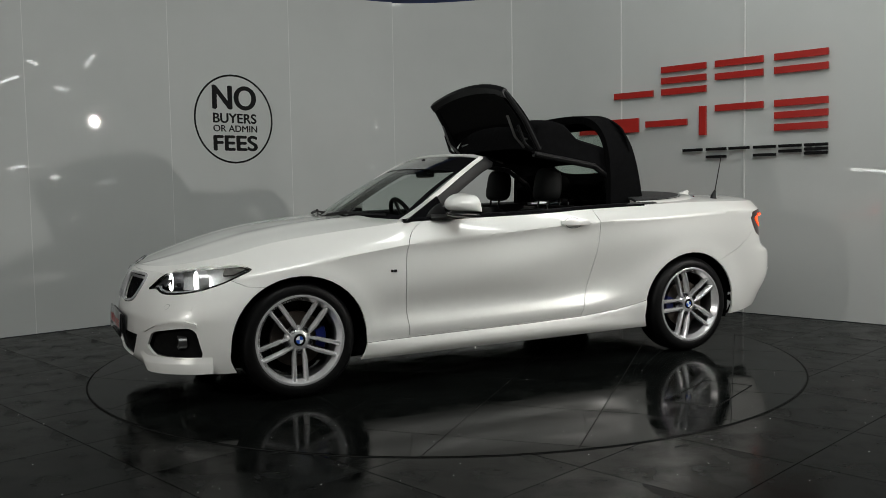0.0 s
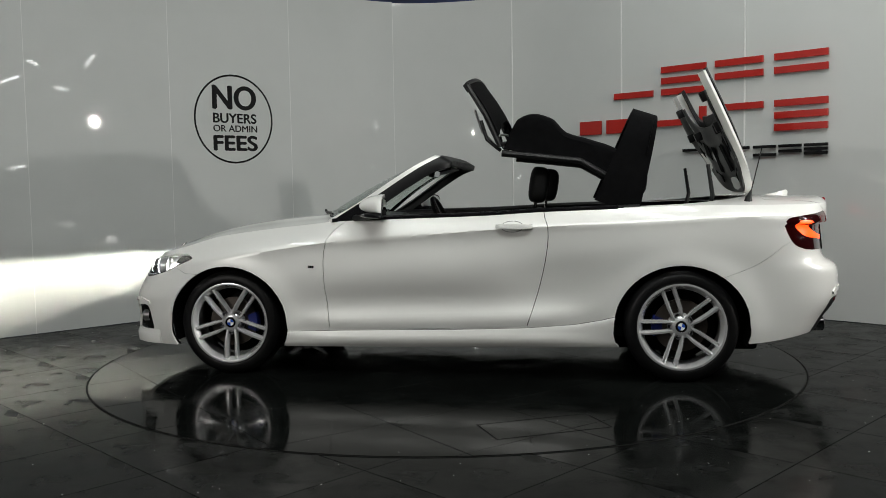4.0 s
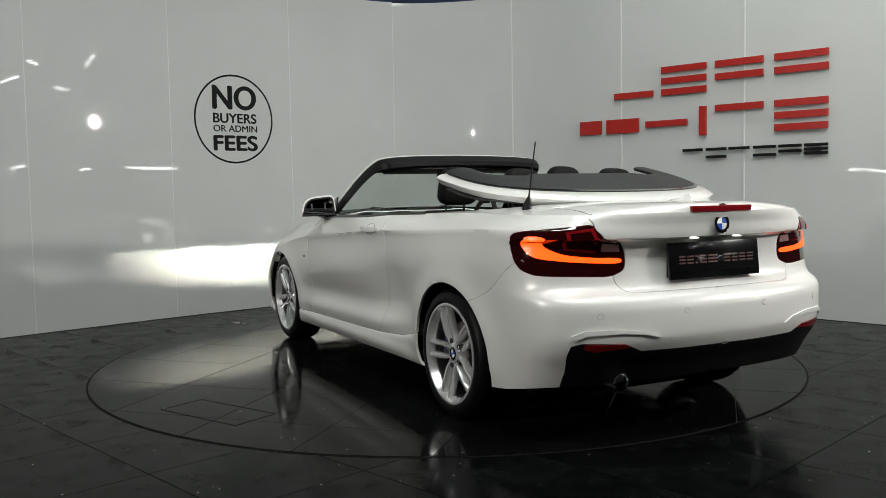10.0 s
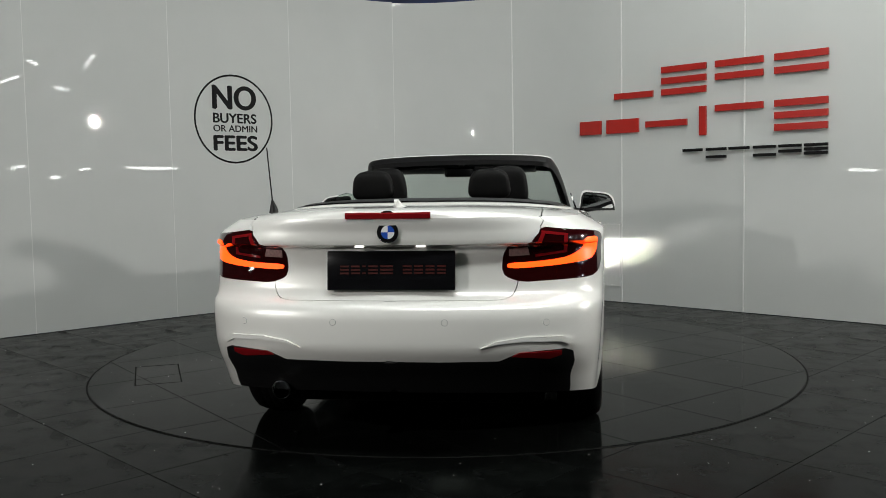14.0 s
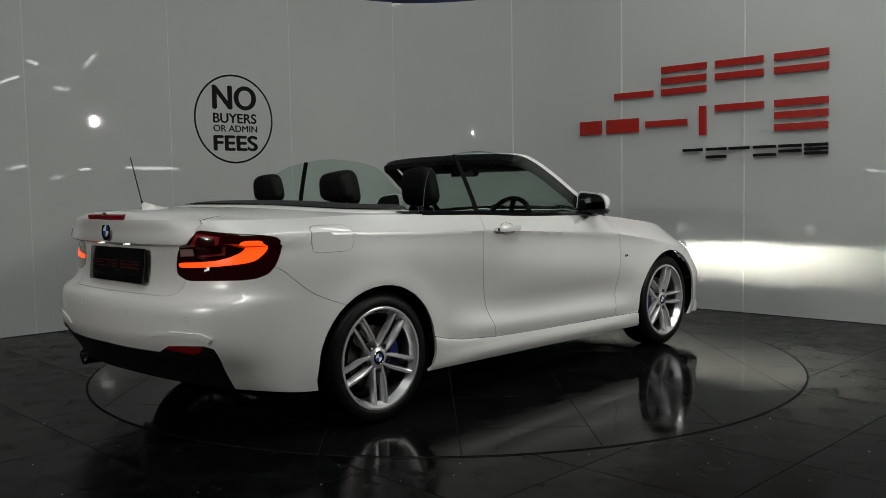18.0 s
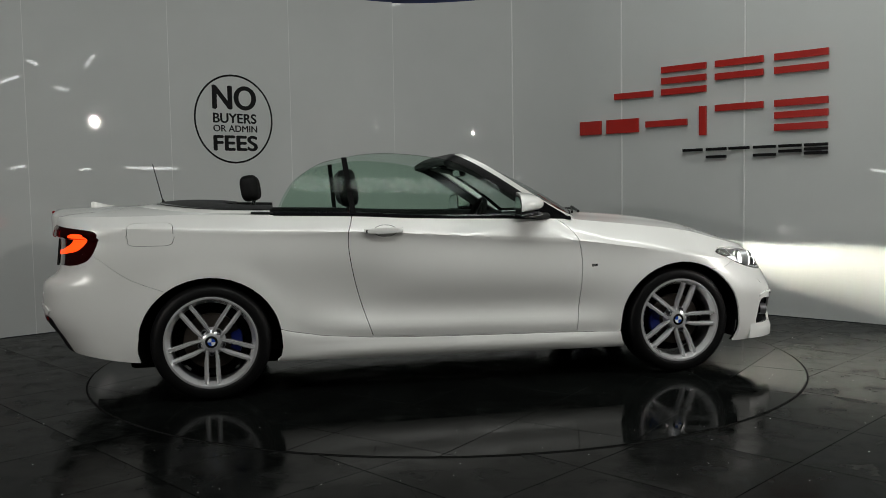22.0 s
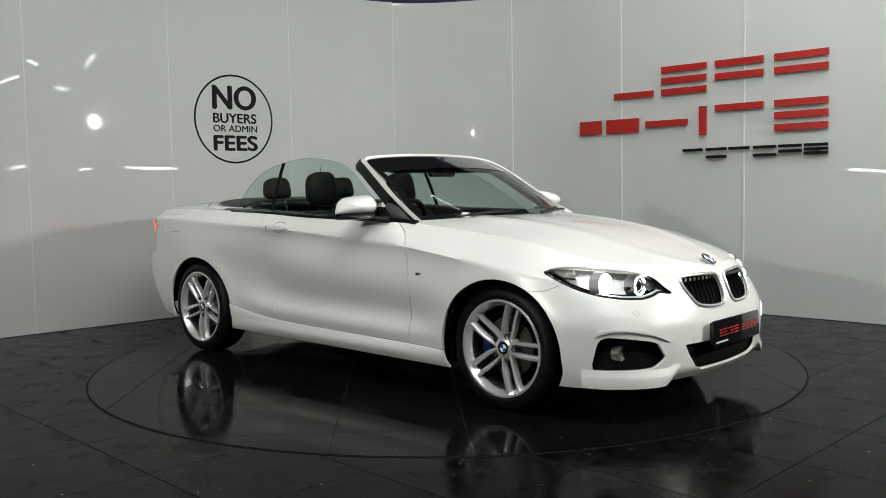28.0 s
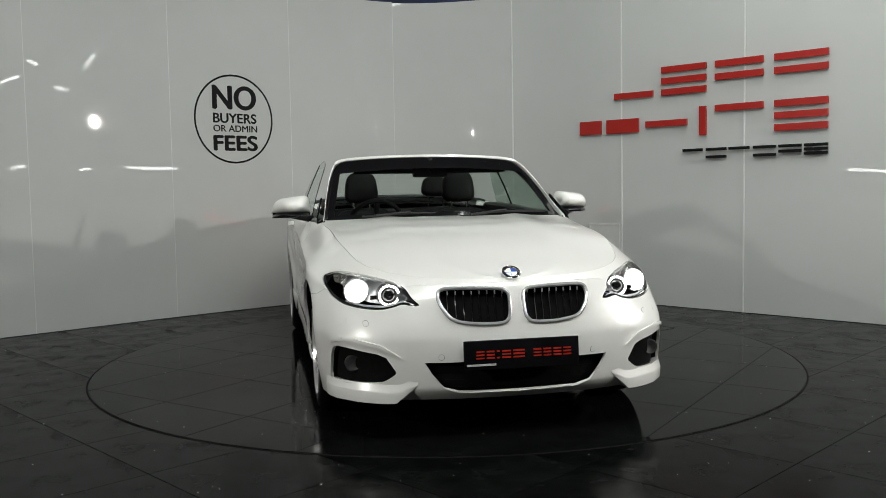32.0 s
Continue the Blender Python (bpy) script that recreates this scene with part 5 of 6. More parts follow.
def make_wheel(x, y, side, spin):
    w = wheel_at(x, y, side, spin)
    part("tyre", lathe(TYRE, 72), RUBBER, w)
    part("rim", lathe(RIM, 72), ALLOY, w)
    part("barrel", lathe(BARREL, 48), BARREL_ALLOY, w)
    part("valve", tube([(0.205, 0.035, -0.05), (0.200, 0.034, -0.028)], 0.006, 8), TRIM, w)
    for k in range(5):
        bm = bmesh.new()
        spoke_mesh(bm, 2 * math.pi * k / 5)
        bmesh.ops.recalc_face_normals(bm, faces=bm.faces)
        part("spoke", bm, ALLOY, w)
    part("hub", lathe([(0.078, -0.085), (0.074, -0.052), (0.062, -0.040), (0.048, -0.030), (0.034, -0.026), (0.033, -0.030), (0.0005, -0.030)], 40), ALLOY, w)
    badge_disc(w, 0.031, Matrix.Translation((0, 0, -0.030)))
    for k in range(5):
        a = 2 * math.pi * k / 5
        seat_m = Matrix.Translation((0.063 * math.cos(a), 0.063 * math.sin(a), 0))
        part("wheel_bolt", lathe([(0.0135, -0.07), (0.0135, -0.0285), (0.0120, -0.0275), (0.0105, -0.040), (0.006, -0.041), (0.0005, -0.038)], 14, seat_m), DARK_ALLOY, w)
    part("brake_disc", lathe([(0.07, -0.075), (0.15, -0.080), (0.15, -0.100), (0.07, -0.100)], 48), DISC, w)
    part("backplate", lathe([(0.0005, -0.15), (0.20, -0.15)], 32), LINER, w)
    cal = bmesh.new()
    add_lathe(cal, [(0.105, -0.062), (0.158, -0.062), (0.162, -0.068), (0.162, -0.115), (0.105, -0.115)], 12, Matrix.Rotation(radians(-spin), 4, "Z"), close=True, start=radians((158 if x > 0 else -22) if side > 0 else (158 if x > 0 else -22)), sweep=radians(44))
    part("brake_caliper", cal, CALIPER, w, "blue painted brake caliper")
    return w


for hub, y in ((HUB_F, 0.845), (HUB_R, 0.862)):
    make_wheel(hub, y, 1, 90 if hub > 0 else 73)
    make_wheel(hub, -y, -1, 0 if hub > 0 else -90)
# dark wheel houses
for hub in (HUB_F, HUB_R):
    for side in (1, -1):
        bm = bmesh.new()
        add_lathe(bm, [(0.385, 0.0), (0.385, -0.30), (0.001, -0.30)], 40, Matrix.Translation((hub, side * 0.795, HUB_Z)) @ Matrix.Rotation(radians(-90 * side), 4, "X"), start=0, sweep=2 * math.pi)
        bmesh.ops.delete(bm, geom=[v for v in bm.verts if v.co.z < 0.17 and abs(v.co.x - hub) > 0.05], context="VERTS")
        carpart("wheel_arch_liner", bm, LINER)
carpart("floor_pan", box(-1.80, 1.72, -0.60, 0.60, 0.15, 0.20, 0.02), LINER)
# ---- lamps, grilles, badges, fittings ----
for side, pieces in ((1, LEFT), (-1, RIGHT)):
    # headlamp
    back = pieces["headlamp"].copy()
    cover_bm = shape(pieces["headlamp"], side, flange=0.0)
    lamp = carpart("headlamp", shape(back, side, inset=0.085, flange=0.0), LAMP_BOWL, "lit headlamp with twin round projectors")
    lens = carpart("lamp_cover", cover_bm, CLEAR, parent=lamp)
    lens.visible_shadow = False
    raw = rounded(outline(HEADLAMP))
    carpart("lamp_border", loop_tube(rim_path(None, 0.010, raw=offset_poly(raw, -0.14)), 0.0065, 6, side), GLOSS_BLACK, parent=lamp)
    for y, z, r, lit in ((0.679, 0.654, 0.045, True), (0.545, 0.642, 0.040, False)):
        p = belt(*flank("f", y, z))
        m = Matrix.Translation((p.x - 0.044, side * y, z)) @ Matrix.Rotation(radians(90), 4, "Y")
        carpart("projector_bezel", lathe([(r + 0.012, -0.05), (r + 0.014, 0.0), (r + 0.009, 0.004), (r + 0.002, -0.002), (r - 0.004, -0.03)], 32, m), LAMP_SILVER if lit else DARK_ALLOY, parent=lamp)
        carpart("daylight_ring", lathe([(r + 0.009, 0.004), (r + 0.007, 0.010), (r + 0.001, 0.010), (r - 0.001, 0.002)], 32, m), LAMP_DAY, parent=lamp, label="glowing daylight ring")
        carpart("projector_lens", lathe([(r - 0.005, -0.012), (r * 0.7, 0.002), (r * 0.35, 0.008), (0.0005, 0.010)], 28, m), LAMP_LENS if lit else GLOSS_BLACK, parent=lamp)
    brow = [("x", 1.63, 0.722), ("x", 1.67, 0.728), ("x", 1.765, 0.724), ("f", 0.575, 0.707), ("f", 0.50, 0.684), ("f", 0.485, 0.668), ("f", 0.50, 0.672), ("f", 0.575, 0.696), ("x", 1.765, 0.713), ("x", 1.67, 0.717)]
    carpart("brow_trim", patch(brow, side, 0.022, 0.006), LAMP_SILVER, parent=lamp)
    carpart("turn_signal", patch([("x", 1.63, 0.705), ("x", 1.66, 0.716), ("x", 1.73, 0.712), ("x", 1.75, 0.675), ("x", 1.70, 0.678)], side, 0.034, 0.01), LAMP_AMBER, parent=lamp)
    carpart("inner_shade", patch([("f", 0.49, 0.664), ("f", 0.45, 0.625), ("f", 0.445, 0.612), ("f", 0.50, 0.622), ("f", 0.53, 0.612), ("f", 0.535, 0.672)], side, 0.040, 0.01), DARK_ALLOY, parent=lamp)
    carpart("lower_trim", patch([("f", 0.45, 0.606), ("f", 0.50, 0.617), ("f", 0.536, 0.604), ("f", 0.588, 0.592), ("f", 0.67, 0.594), ("x", 1.86, 0.610), ("x", 1.86, 0.616), ("f", 0.67, 0.601), ("f", 0.588, 0.600), ("f", 0.540, 0.611), ("f", 0.50, 0.624)], side, 0.016, 0.004, 0.4), LAMP_SILVER, parent=lamp)
    # low beam: a slim glowing strip behind a shutter that cuts the beam off at lamp height
    bx, by, bz, e = belt(*flank("f", 0.612, 0.66)).x - 0.012, side * 0.612, 0.632, 0.3
    carpart("beam_source", box(bx - 0.002 * e, bx, by - 0.026 * e, by + 0.026 * e, bz - 0.003 * e, bz, 0), LAMP_BEAM, parent=lamp, smooth=False)
    hood = bmesh.new()
    for x0, x1, y0, y1, z0, z1 in ((-0.006, 0.011, -0.046, 0.046, -0.032, -0.030), (0.045, 0.047, -0.046, 0.046, -0.0028, 0.030), (-0.004, 0.046, -0.046, 0.046, 0.028, 0.031), (0.009, 0.011, -0.046, 0.046, -0.03, -0.0038),
                                   (-0.004, 0.046, 0.045, 0.047, -0.03, 0.03), (-0.004, 0.046, -0.047, -0.045, -0.03, 0.03), (-0.006, -0.004, -0.046, 0.046, -0.03, 0.03)):
        add_box(hood, bx + x0 * e, bx + x1 * e, by + y0 * e, by + y1 * e, bz + z0 * e, bz + z1 * e)
    carpart("beam_shutter", hood, LINER, parent=lamp, smooth=False)

    # kidney grille
    graw = rounded(outline(GRILLE), 2)
    g = carpart("grille", shape(pieces["grille"], side, inset=0.055, flange=0.0), LINER, "black grille with a chrome surround")
    carpart("grille_frame", loop_tube(rim_path(None, -0.002, raw=graw, step=0.35), 0.0085, 8, side), LAMP_SILVER, parent=g)
    for k in range(8):
        y = 0.058 + 0.035 * k
        z0, z1 = (0.530 if y < 0.2 else 0.530 + (y - 0.2) * 0.3), 0.672
        bow = belt(*flank("f", y, 0.6)).x - X_NOSE(0.6)
        bm = bmesh.new()
        sweep(bm, [(X_NOSE(z) + bow - 0.024 + 0.020 * (i / 8) ** 5, side * y, z) for i, z in enumerate([z0 + (z1 - z0) * i / 8 for i in range(9)])], lambda i, s: [(0.0, 0.0035, 0), (0.004, 0, 0), (0.0, -0.0035, 0), (-0.035, -0.003, 0), (-0.035, 0.003, 0)])
        carpart("slat", bm, GLOSS_BLACK, parent=g)
        # silver chip that paints the glint at the gloss black slat's upper end
        carpart("slat_tip", box(X_NOSE(z1 - 0.016) + bow - 0.016, X_NOSE(z1 - 0.016) + bow - 0.001, side * y - 0.002, side * y + 0.002, z1 - 0.024, z1 - 0.008, 0.001), LAMP_SILVER, parent=g)
    # fog lamp recess
    f = carpart("fog_recess", shape(pieces["fog"], side, inset=0.07, flange=0.0), TRIM, "black fog lamp recess in the front bumper")
    fraw = rounded(outline(FOG))
    path_out, path_in = rim_path(None, 0.012, raw=fraw), rim_path(None, 0.075, raw=fraw)
    bm = bmesh.new()
    a = [bm.verts.new((p.x, p.y * side, p.z)) for p in path_out]
    b = [bm.verts.new((p.x, p.y * side, p.z)) for p in path_in]
    for i in range(len(a)):
        j = (i + 1) % len(a)
        bm.faces.new((a[i], a[j], b[j], b[i]))
    carpart("recess_wall", bm, TRIM, parent=f)
    p = belt(*flank("f", 0.73, 0.35))
    m = Matrix.Translation((p.x - 0.030, side * 0.715, 0.345)) @ Matrix.Rotation(radians(90), 4, "Y")
    carpart("fog_lamp", lathe([(0.034, -0.03), (0.035, 0.012), (0.031, 0.013), (0.029, 0.008), (0.015, 0.004), (0.0005, 0.003)], 28, m), BARREL_ALLOY, parent=f)
    fl = carpart("fog_glass", lathe([(0.031, 0.010), (0.02, 0.016), (0.0005, 0.018)], 24, m), CLEAR, parent=f)
    fl.visible_shadow = False
    # blade under the fog lamp, with a rising inner end
    blade = []
    for y, zt, zl, out in ((0.822, 0.240, 0.184, 0.000), (0.805, 0.240, 0.184, 0.006), (0.78, 0.239, 0.184, 0.010), (0.70, 0.237, 0.183, 0.012), (0.64, 0.235, 0.182, 0.012), (0.58, 0.232, 0.181, 0.011), (0.54, 0.232, 0.184, 0.010), (0.515, 0.237, 0.206, 0.009), (0.485, 0.254, 0.232, 0.006), (0.45, 0.270, 0.260, 0.001)):
        p, q = belt(*flank("f", y, 0.265)), belt(*flank("f", y + 0.004, 0.265))
        w = Vector((p.x - q.x, p.y - q.y, 0)).normalized()
        blade.append((p, Vector((-w.y, w.x, 0)), zt, zl, out))
    bm = bmesh.new()
    rings = []
    for p, nrm, zt, zl, out in blade:
        if nrm.x < 0:
            nrm = -nrm
        ring = [(p + nrm * 0.001, zt + 0.032), (p + nrm * out, zt + 0.002), (p + nrm * (out + 0.002), zt - 0.004), (p + nrm * (out - 0.002), zl), (p - nrm * 0.05, zl + 0.004), (p - nrm * 0.05, zt + 0.02)]
        rings.append([bm.verts.new((v.x, side * v.y, z)) for v, z in ring])
    for a, b in zip(rings[:-1], rings[1:]):
        for k in range(6):
            bm.faces.new((a[k], a[(k + 1) % 6], b[(k + 1) % 6], b[k]))
    bm.faces.new(rings[0])
    bm.faces.new(rings[-1])
    bmesh.ops.recalc_face_normals(bm, faces=bm.faces)
    carpart("front_splitter", bm, PAINT)
    # brow over the fog lamp
    carpart("fog_brow", patch([("f", 0.806, 0.43), ("f", 0.764, 0.451), ("f", 0.714, 0.451), ("f", 0.609, 0.426), ("f", 0.52, 0.388), ("f", 0.60, 0.440), ("f", 0.71, 0.466), ("f", 0.77, 0.464), ("f", 0.805, 0.446)], side, -0.007, 0.012, 0.4), PAINT)
    carpart("washer_cover", patch([("f", 0.775, 0.514), ("f", 0.775, 0.545), ("f", 0.735, 0.547), ("f", 0.735, 0.514)], side, -0.0015, 0.003, 0.3), PAINT)

    # tail lamp
    tl = carpart("tail_lamp", shape(pieces["tail_lamp"], side, flange=0.02), LAMP_RED, "dark red tail lamp with a lit orange light bar")
    bar = [("x", -1.965, 0.912), ("x", -1.96, 0.86), ("x", -2.01, 0.820), ("r", 0.66, 0.802), ("r", 0.467, 0.791), ("r", 0.46, 0.815), ("r", 0.601, 0.820), ("r", 0.705, 0.834), ("r", 0.768, 0.868), ("r", 0.774, 0.912)]
    carpart("light_bar", patch(None, side, -0.003, 0.004, 0.4, raw=rounded(outline(bar), 2)), LAMP_GLOW, parent=tl, label="glowing orange-red light bar")
    carpart("clear_lens", patch([("r", 0.47, 0.842), ("r", 0.472, 0.872), ("r", 0.545, 0.876), ("r", 0.552, 0.845)], side, -0.002, 0.003, 0.4), LAMP_CLEAR, parent=tl)
    carpart("inner_frame", patch([("r", 0.70, 0.852), ("r", 0.705, 0.93), ("r", 0.60, 0.945), ("r", 0.585, 0.90), ("r", 0.56, 0.884), ("r", 0.575, 0.876), ("r", 0.60, 0.89), ("r", 0.615, 0.932), ("r", 0.69, 0.922), ("r", 0.688, 0.86), ("r", 0.575, 0.848), ("r", 0.575, 0.838)], side, -0.002, 0.003, 0.3), LAMP_BRAKE, parent=tl)
    # reflector and sensors in the rear bumper
    carpart("rear_reflector", patch([("r", 0.677, 0.470), ("r", 0.514, 0.468), ("r", 0.485, 0.452), ("r", 0.63, 0.437), ("r", 0.676, 0.452)], side, -0.004, 0.02, 0.4), LAMP_BRAKE, label="red reflector strip")
    carpart("bumper_brow", patch([("r", 0.71, 0.490), ("r", 0.672, 0.509), ("r", 0.531, 0.514), ("r", 0.423, 0.504), ("r", 0.361, 0.488), ("r", 0.42, 0.515), ("r", 0.53, 0.532), ("r", 0.68, 0.530), ("r", 0.725, 0.508)], side, -0.006, 0.012, 0.4), PAINT)
    for y, z, kind in ((0.62, 0.587, "r"), (0.225, 0.593, "r"), (0.659, 0.529, "f"), (0.348, 0.385, "f")):
        sensor = carpart("parking_sensor", patch(ellipse(y, z, 0.012, 0.012, 12, kind), side, -0.0015, 0.003, 0.3), PAINT)
        carpart("sensor_ring", loop_tube(rim_path(ellipse(y, z, 0.0125, 0.0125, 16, kind)), 0.0009, 6, side), LAMP_SILVER, parent=sensor)

    # door handle, side mark
    d = pieces["door_part"]
    y = half_width(-0.41, 0.896)
    bm = bmesh.new()
    sweep(bm, [(-0.515 + 0.21 * k / 14, side * (y + 0.006 + 0.024 * math.sin(math.pi * k / 14) ** 0.6), 0.893 + 0.004 * k / 14) for k in range(15)],
          lambda i, s: [(0, side * 0.008, -0.016 * (0.55 + 0.45 * math.sin(math.pi * s) ** 0.5)), (0, side * 0.010, 0.0), (0, side * 0.006, 0.016 * (0.55 + 0.45 * math.sin(math.pi * s) ** 0.5)), (0, side * -0.006, 0.012), (0, side * -0.006, -0.012)])
    carpart("door_handle", bm, PAINT, parent=d)
    carpart("handle_recess", patch(ellipse(-0.40, 0.893, 0.062, 0.030, 20), side, -0.0012, 0.002, 0.4), PAINT, parent=d)
    carpart("handle_seal", loop_tube(rim_path(ellipse(-0.40, 0.893, 0.064, 0.0315, 28)), 0.0016, 6, side), DARK_ALLOY, parent=d)
    if side < 0:
        carpart("door_lock", lathe([(0.010, 0), (0.010, 0.004), (0.004, 0.005), (0.0005, 0.004)], 16, Matrix.Translation((-0.50, -(y + 0.02), 0.892)) @ Matrix.Rotation(radians(90), 4, "X")), DARK_ALLOY, parent=d)
    y = half_width(0.81, 0.664)
    for k in range(3):
        carpart("side_mark", box(0.79 + 0.012 * k, 0.80 + 0.012 * k, side * y - 0.001, side * y + 0.004, 0.656 + 0.001 * k, 0.672, 0.001), CHROME if k == 1 else GLOSS_BLACK)
    # door mirror
    mir = carpart("door_mirror", tube([(0.54, side * 0.80, 0.950), (0.46, side * 0.845, 0.955), (0.39, side * 0.90, 0.972)], [0.030, 0.022, 0.03], 10, 0.7), TRIM, "white capped door mirror on a black foot")
    turn = Matrix.Translation((0.345, side * 0.905, 0)) @ Matrix.Rotation(radians(side * 7), 4, "Z")

    def shell(z0, z1, fall, deep, grow=0.0, wide=0.120):
        """A bowl behind the glass: flat at the rear, rounded forwards; fall lowers its top towards the outer end."""
        rings = []
        bm = bmesh.new()
        for i in range(25):
            v = -1 + 2 * i / 24
            k = max(0.02, 1 - abs(v) ** (9.0 if v < 0 else 4.0)) ** 0.5
            kd = max(0.03, 1 - abs(v) ** (4.0 if v < 0 else 1.7)) ** 0.8
            lo, hi = z0, z1 - fall * (v + 1) / 2
            hi = lo + (hi - lo) * k
            ring = []
            for j in range(15):
                a = math.pi * j / 14
                ring.append(bm.verts.new(turn @ Vector((grow + deep * kd * math.sin(a) ** 0.8, side * v * wide, lo + (hi - lo) * ((1 - math.cos(a)) / 2) ** 1.3))))
            rings.append(ring)
        for p, q in zip(rings[:-1], rings[1:]):
            for j in range(14):
                bm.faces.new((p[j], q[j], q[j + 1], p[j + 1]))
            bm.faces.new((p[14], q[14], q[0], p[0]))
        bm.faces.new(rings[0])
        bm.faces.new(rings[-1])
        bmesh.ops.recalc_face_normals(bm, faces=bm.faces)
        return bm

    carpart("mirror_cap", shell(0.984, 1.096, 0.026, 0.142), PAINT, parent=mir)
    carpart("mirror_base", shell(0.952, 0.991, 0.0, 0.136, 0.002, 0.117), GLOSS_BLACK, parent=mir)
    carpart("mirror_surround", shell(0.958, 1.082, 0.020, 0.004, -0.002, 0.115), TRIM, parent=mir)
    carpart("mirror_glass", shell(0.968, 1.072, 0.020, 0.001, -0.0035, 0.103), MIRROR, parent=mir)
    # triangle at the foot of the pillar
    bm = slab([(0.70, 0.925), (0.655, 0.96), (0.47, 1.075), (0.42, 0.96), (0.42, 0.945)], 0.010, lambda u, v, w: Vector((u, side * (0.775 - 0.35 * max(0, v - 0.95) - w), v)))
    carpart("mirror_triangle", bm, GLOSS_BLACK)

# lower front intake
n = carpart("front_intake", both(lambda s: shape((LEFT if s > 0 else RIGHT)["intake"], s, inset=0.06, flange=0.0)), LINER, "black lower intake of the front bumper")
for k in range(4):
    z = 0.245 + 0.033 * k
    wd = 0.30 + 0.03 * k
    carpart("intake_bar", tube([(belt(*flank("f", abs(y), z)).x - 0.035, y, z) for y in [(-wd + 2 * wd * i / 12) for i in range(13)]], 0.005, 6), LINER, parent=n)

# plates with the dealer's name as plain bars
def show_plate(x, z0, z1, facing, tilt, ink):
    m = Matrix.Translation((x, 0, (z0 + z1) / 2)) @ Matrix.Rotation(radians(tilt), 4, "Y")
    hgt = (z1 - z0) / 2
    p = carpart("show_plate", box(-0.006, 0.006, -0.262, 0.262, -hgt, hgt, 0.004, m), PLATE, "black show plate with red print")
    f = 0.0065 * facing
    y = 0.225
    spans = [0.036] * 4 + [-0.03] + [0.052, 0.04, 0.014, 0.036, 0.036]
    for w in spans:
        if w < 0:
            y += w
            continue
        for dz in (0.014, 0.0, -0.014):
            if dz == 0.0 and w < 0.03:
                continue
            carpart("print_bar", box(min(f, f + 0.0008 * facing), max(f, f + 0.0008 * facing), facing * (y - w) if facing > 0 else -(y), facing * y if facing > 0 else -(y - w), dz - 0.0035 + (hgt - 0.052) * 0.1, dz + 0.0035 + (hgt - 0.052) * 0.1, 0, m), ink, parent=p, smooth=False)
        y -= w + 0.010
    if facing > 0:
        carpart("print_bar", box(f, f + 0.0008, -0.25, -0.12, -0.046, -0.037, 0, m), GREY_INK, parent=p, smooth=False)


show_plate(2.192, 0.330, 0.459, 1, -4, RED_INK)
show_plate(-2.222, 0.713, 0.872, -1, 6, RED_FAINT)
carpart("plate_holder", box(2.165, 2.188, -0.25, 0.25, 0.345, 0.45, 0.006), TRIM)
carpart("plate_holder", box(-2.216, -2.195, -0.25, 0.25, 0.72, 0.865, 0.006), TRIM)
# badges
badge_disc(car, 0.041, SHIFT @ Matrix.Translation((2.040, 0, 0.735)) @ Matrix.Rotation(radians(36), 4, "Y"))
badge_disc(car, 0.041, SHIFT @ Matrix.Translation((-2.263, 0, 0.948)) @ Matrix.Rotation(radians(-86), 4, "Y"))
# boot lid fittings: brake light, grip strip, fin
top_edge(0)
EDGE = SHEET["edge"]


def tail_edge(y):
    """How far back the boot lid's rim lies at a breadth."""
    tail = EDGE[EDGE[:, 0] < -1.5]
    order = np.argsort(tail[:, 1])
    return float(np.interp(abs(y), tail[order, 1], tail[order, 0]))


bm = bmesh.new()
sweep(bm, [(tail_edge(y), y, 1.013) for y in (-0.172 + 0.344 * k / 16 for k in range(17))], lambda i, s: [(-0.006, 0, -0.011), (-0.008, 0, 0.008), (-0.002, 0, 0.013), (0.03, 0, 0.013), (0.03, 0, -0.011)])
bmesh.ops.recalc_face_normals(bm, faces=bm.faces)
carpart("brake_light", bm, LAMP_BRAKE, parent=boot_lid, label="slim red third brake light")
for y in (-0.125, 0.125):
    carpart("plate_lamp", box(-2.240, -2.222, y - 0.018, y + 0.018, 0.886, 0.8905, 0.001), PLATE_LIGHT, parent=boot_lid, label="small lit number plate lamp")
bm = bmesh.new()
sweep(bm, [(-1.955 - 0.13 * k / 10, 0, deck_at(-1.955 - 0.13 * k / 10, 0).z) for k in range(11)], lambda i, s: [(0, -0.030 * math.sin(math.pi * min(1, s * 0.7 + 0.3)), 0), (0, -0.009, 0.004 + 0.032 * s ** 1.4 * (1 if s < 0.95 else 0.6)), (0, 0.009, 0.004 + 0.032 * s ** 1.4 * (1 if s < 0.95 else 0.6)), (0, 0.030 * math.sin(math.pi * min(1, s * 0.7 + 0.3)), 0)])
carpart("roof_fin", bm, PAINT, parent=boot_lid)
# aerial
carpart("aerial", tube([(-1.731, 0.65, 1.005), (-1.735, 0.65, 1.040), (-1.745, 0.65, 1.066), (-1.75, 0.65, 1.08), (-1.805, 0.65, 1.317)], [0.026, 0.018, 0.009, 0.0035, 0.003], 10), TRIM, "black rod aerial on a conical foot")
# exhaust
carpart("exhaust_tip", lathe([(0.030, -0.14), (0.040, -0.13), (0.040, 0.0), (0.036, 0.002), (0.034, -0.002), (0.034, -0.12)], 28, Matrix.Translation((-2.185, 0.485, 0.290)) @ Matrix.Rotation(radians(-90), 4, "Y")), CHROME, "chrome exhaust tip")
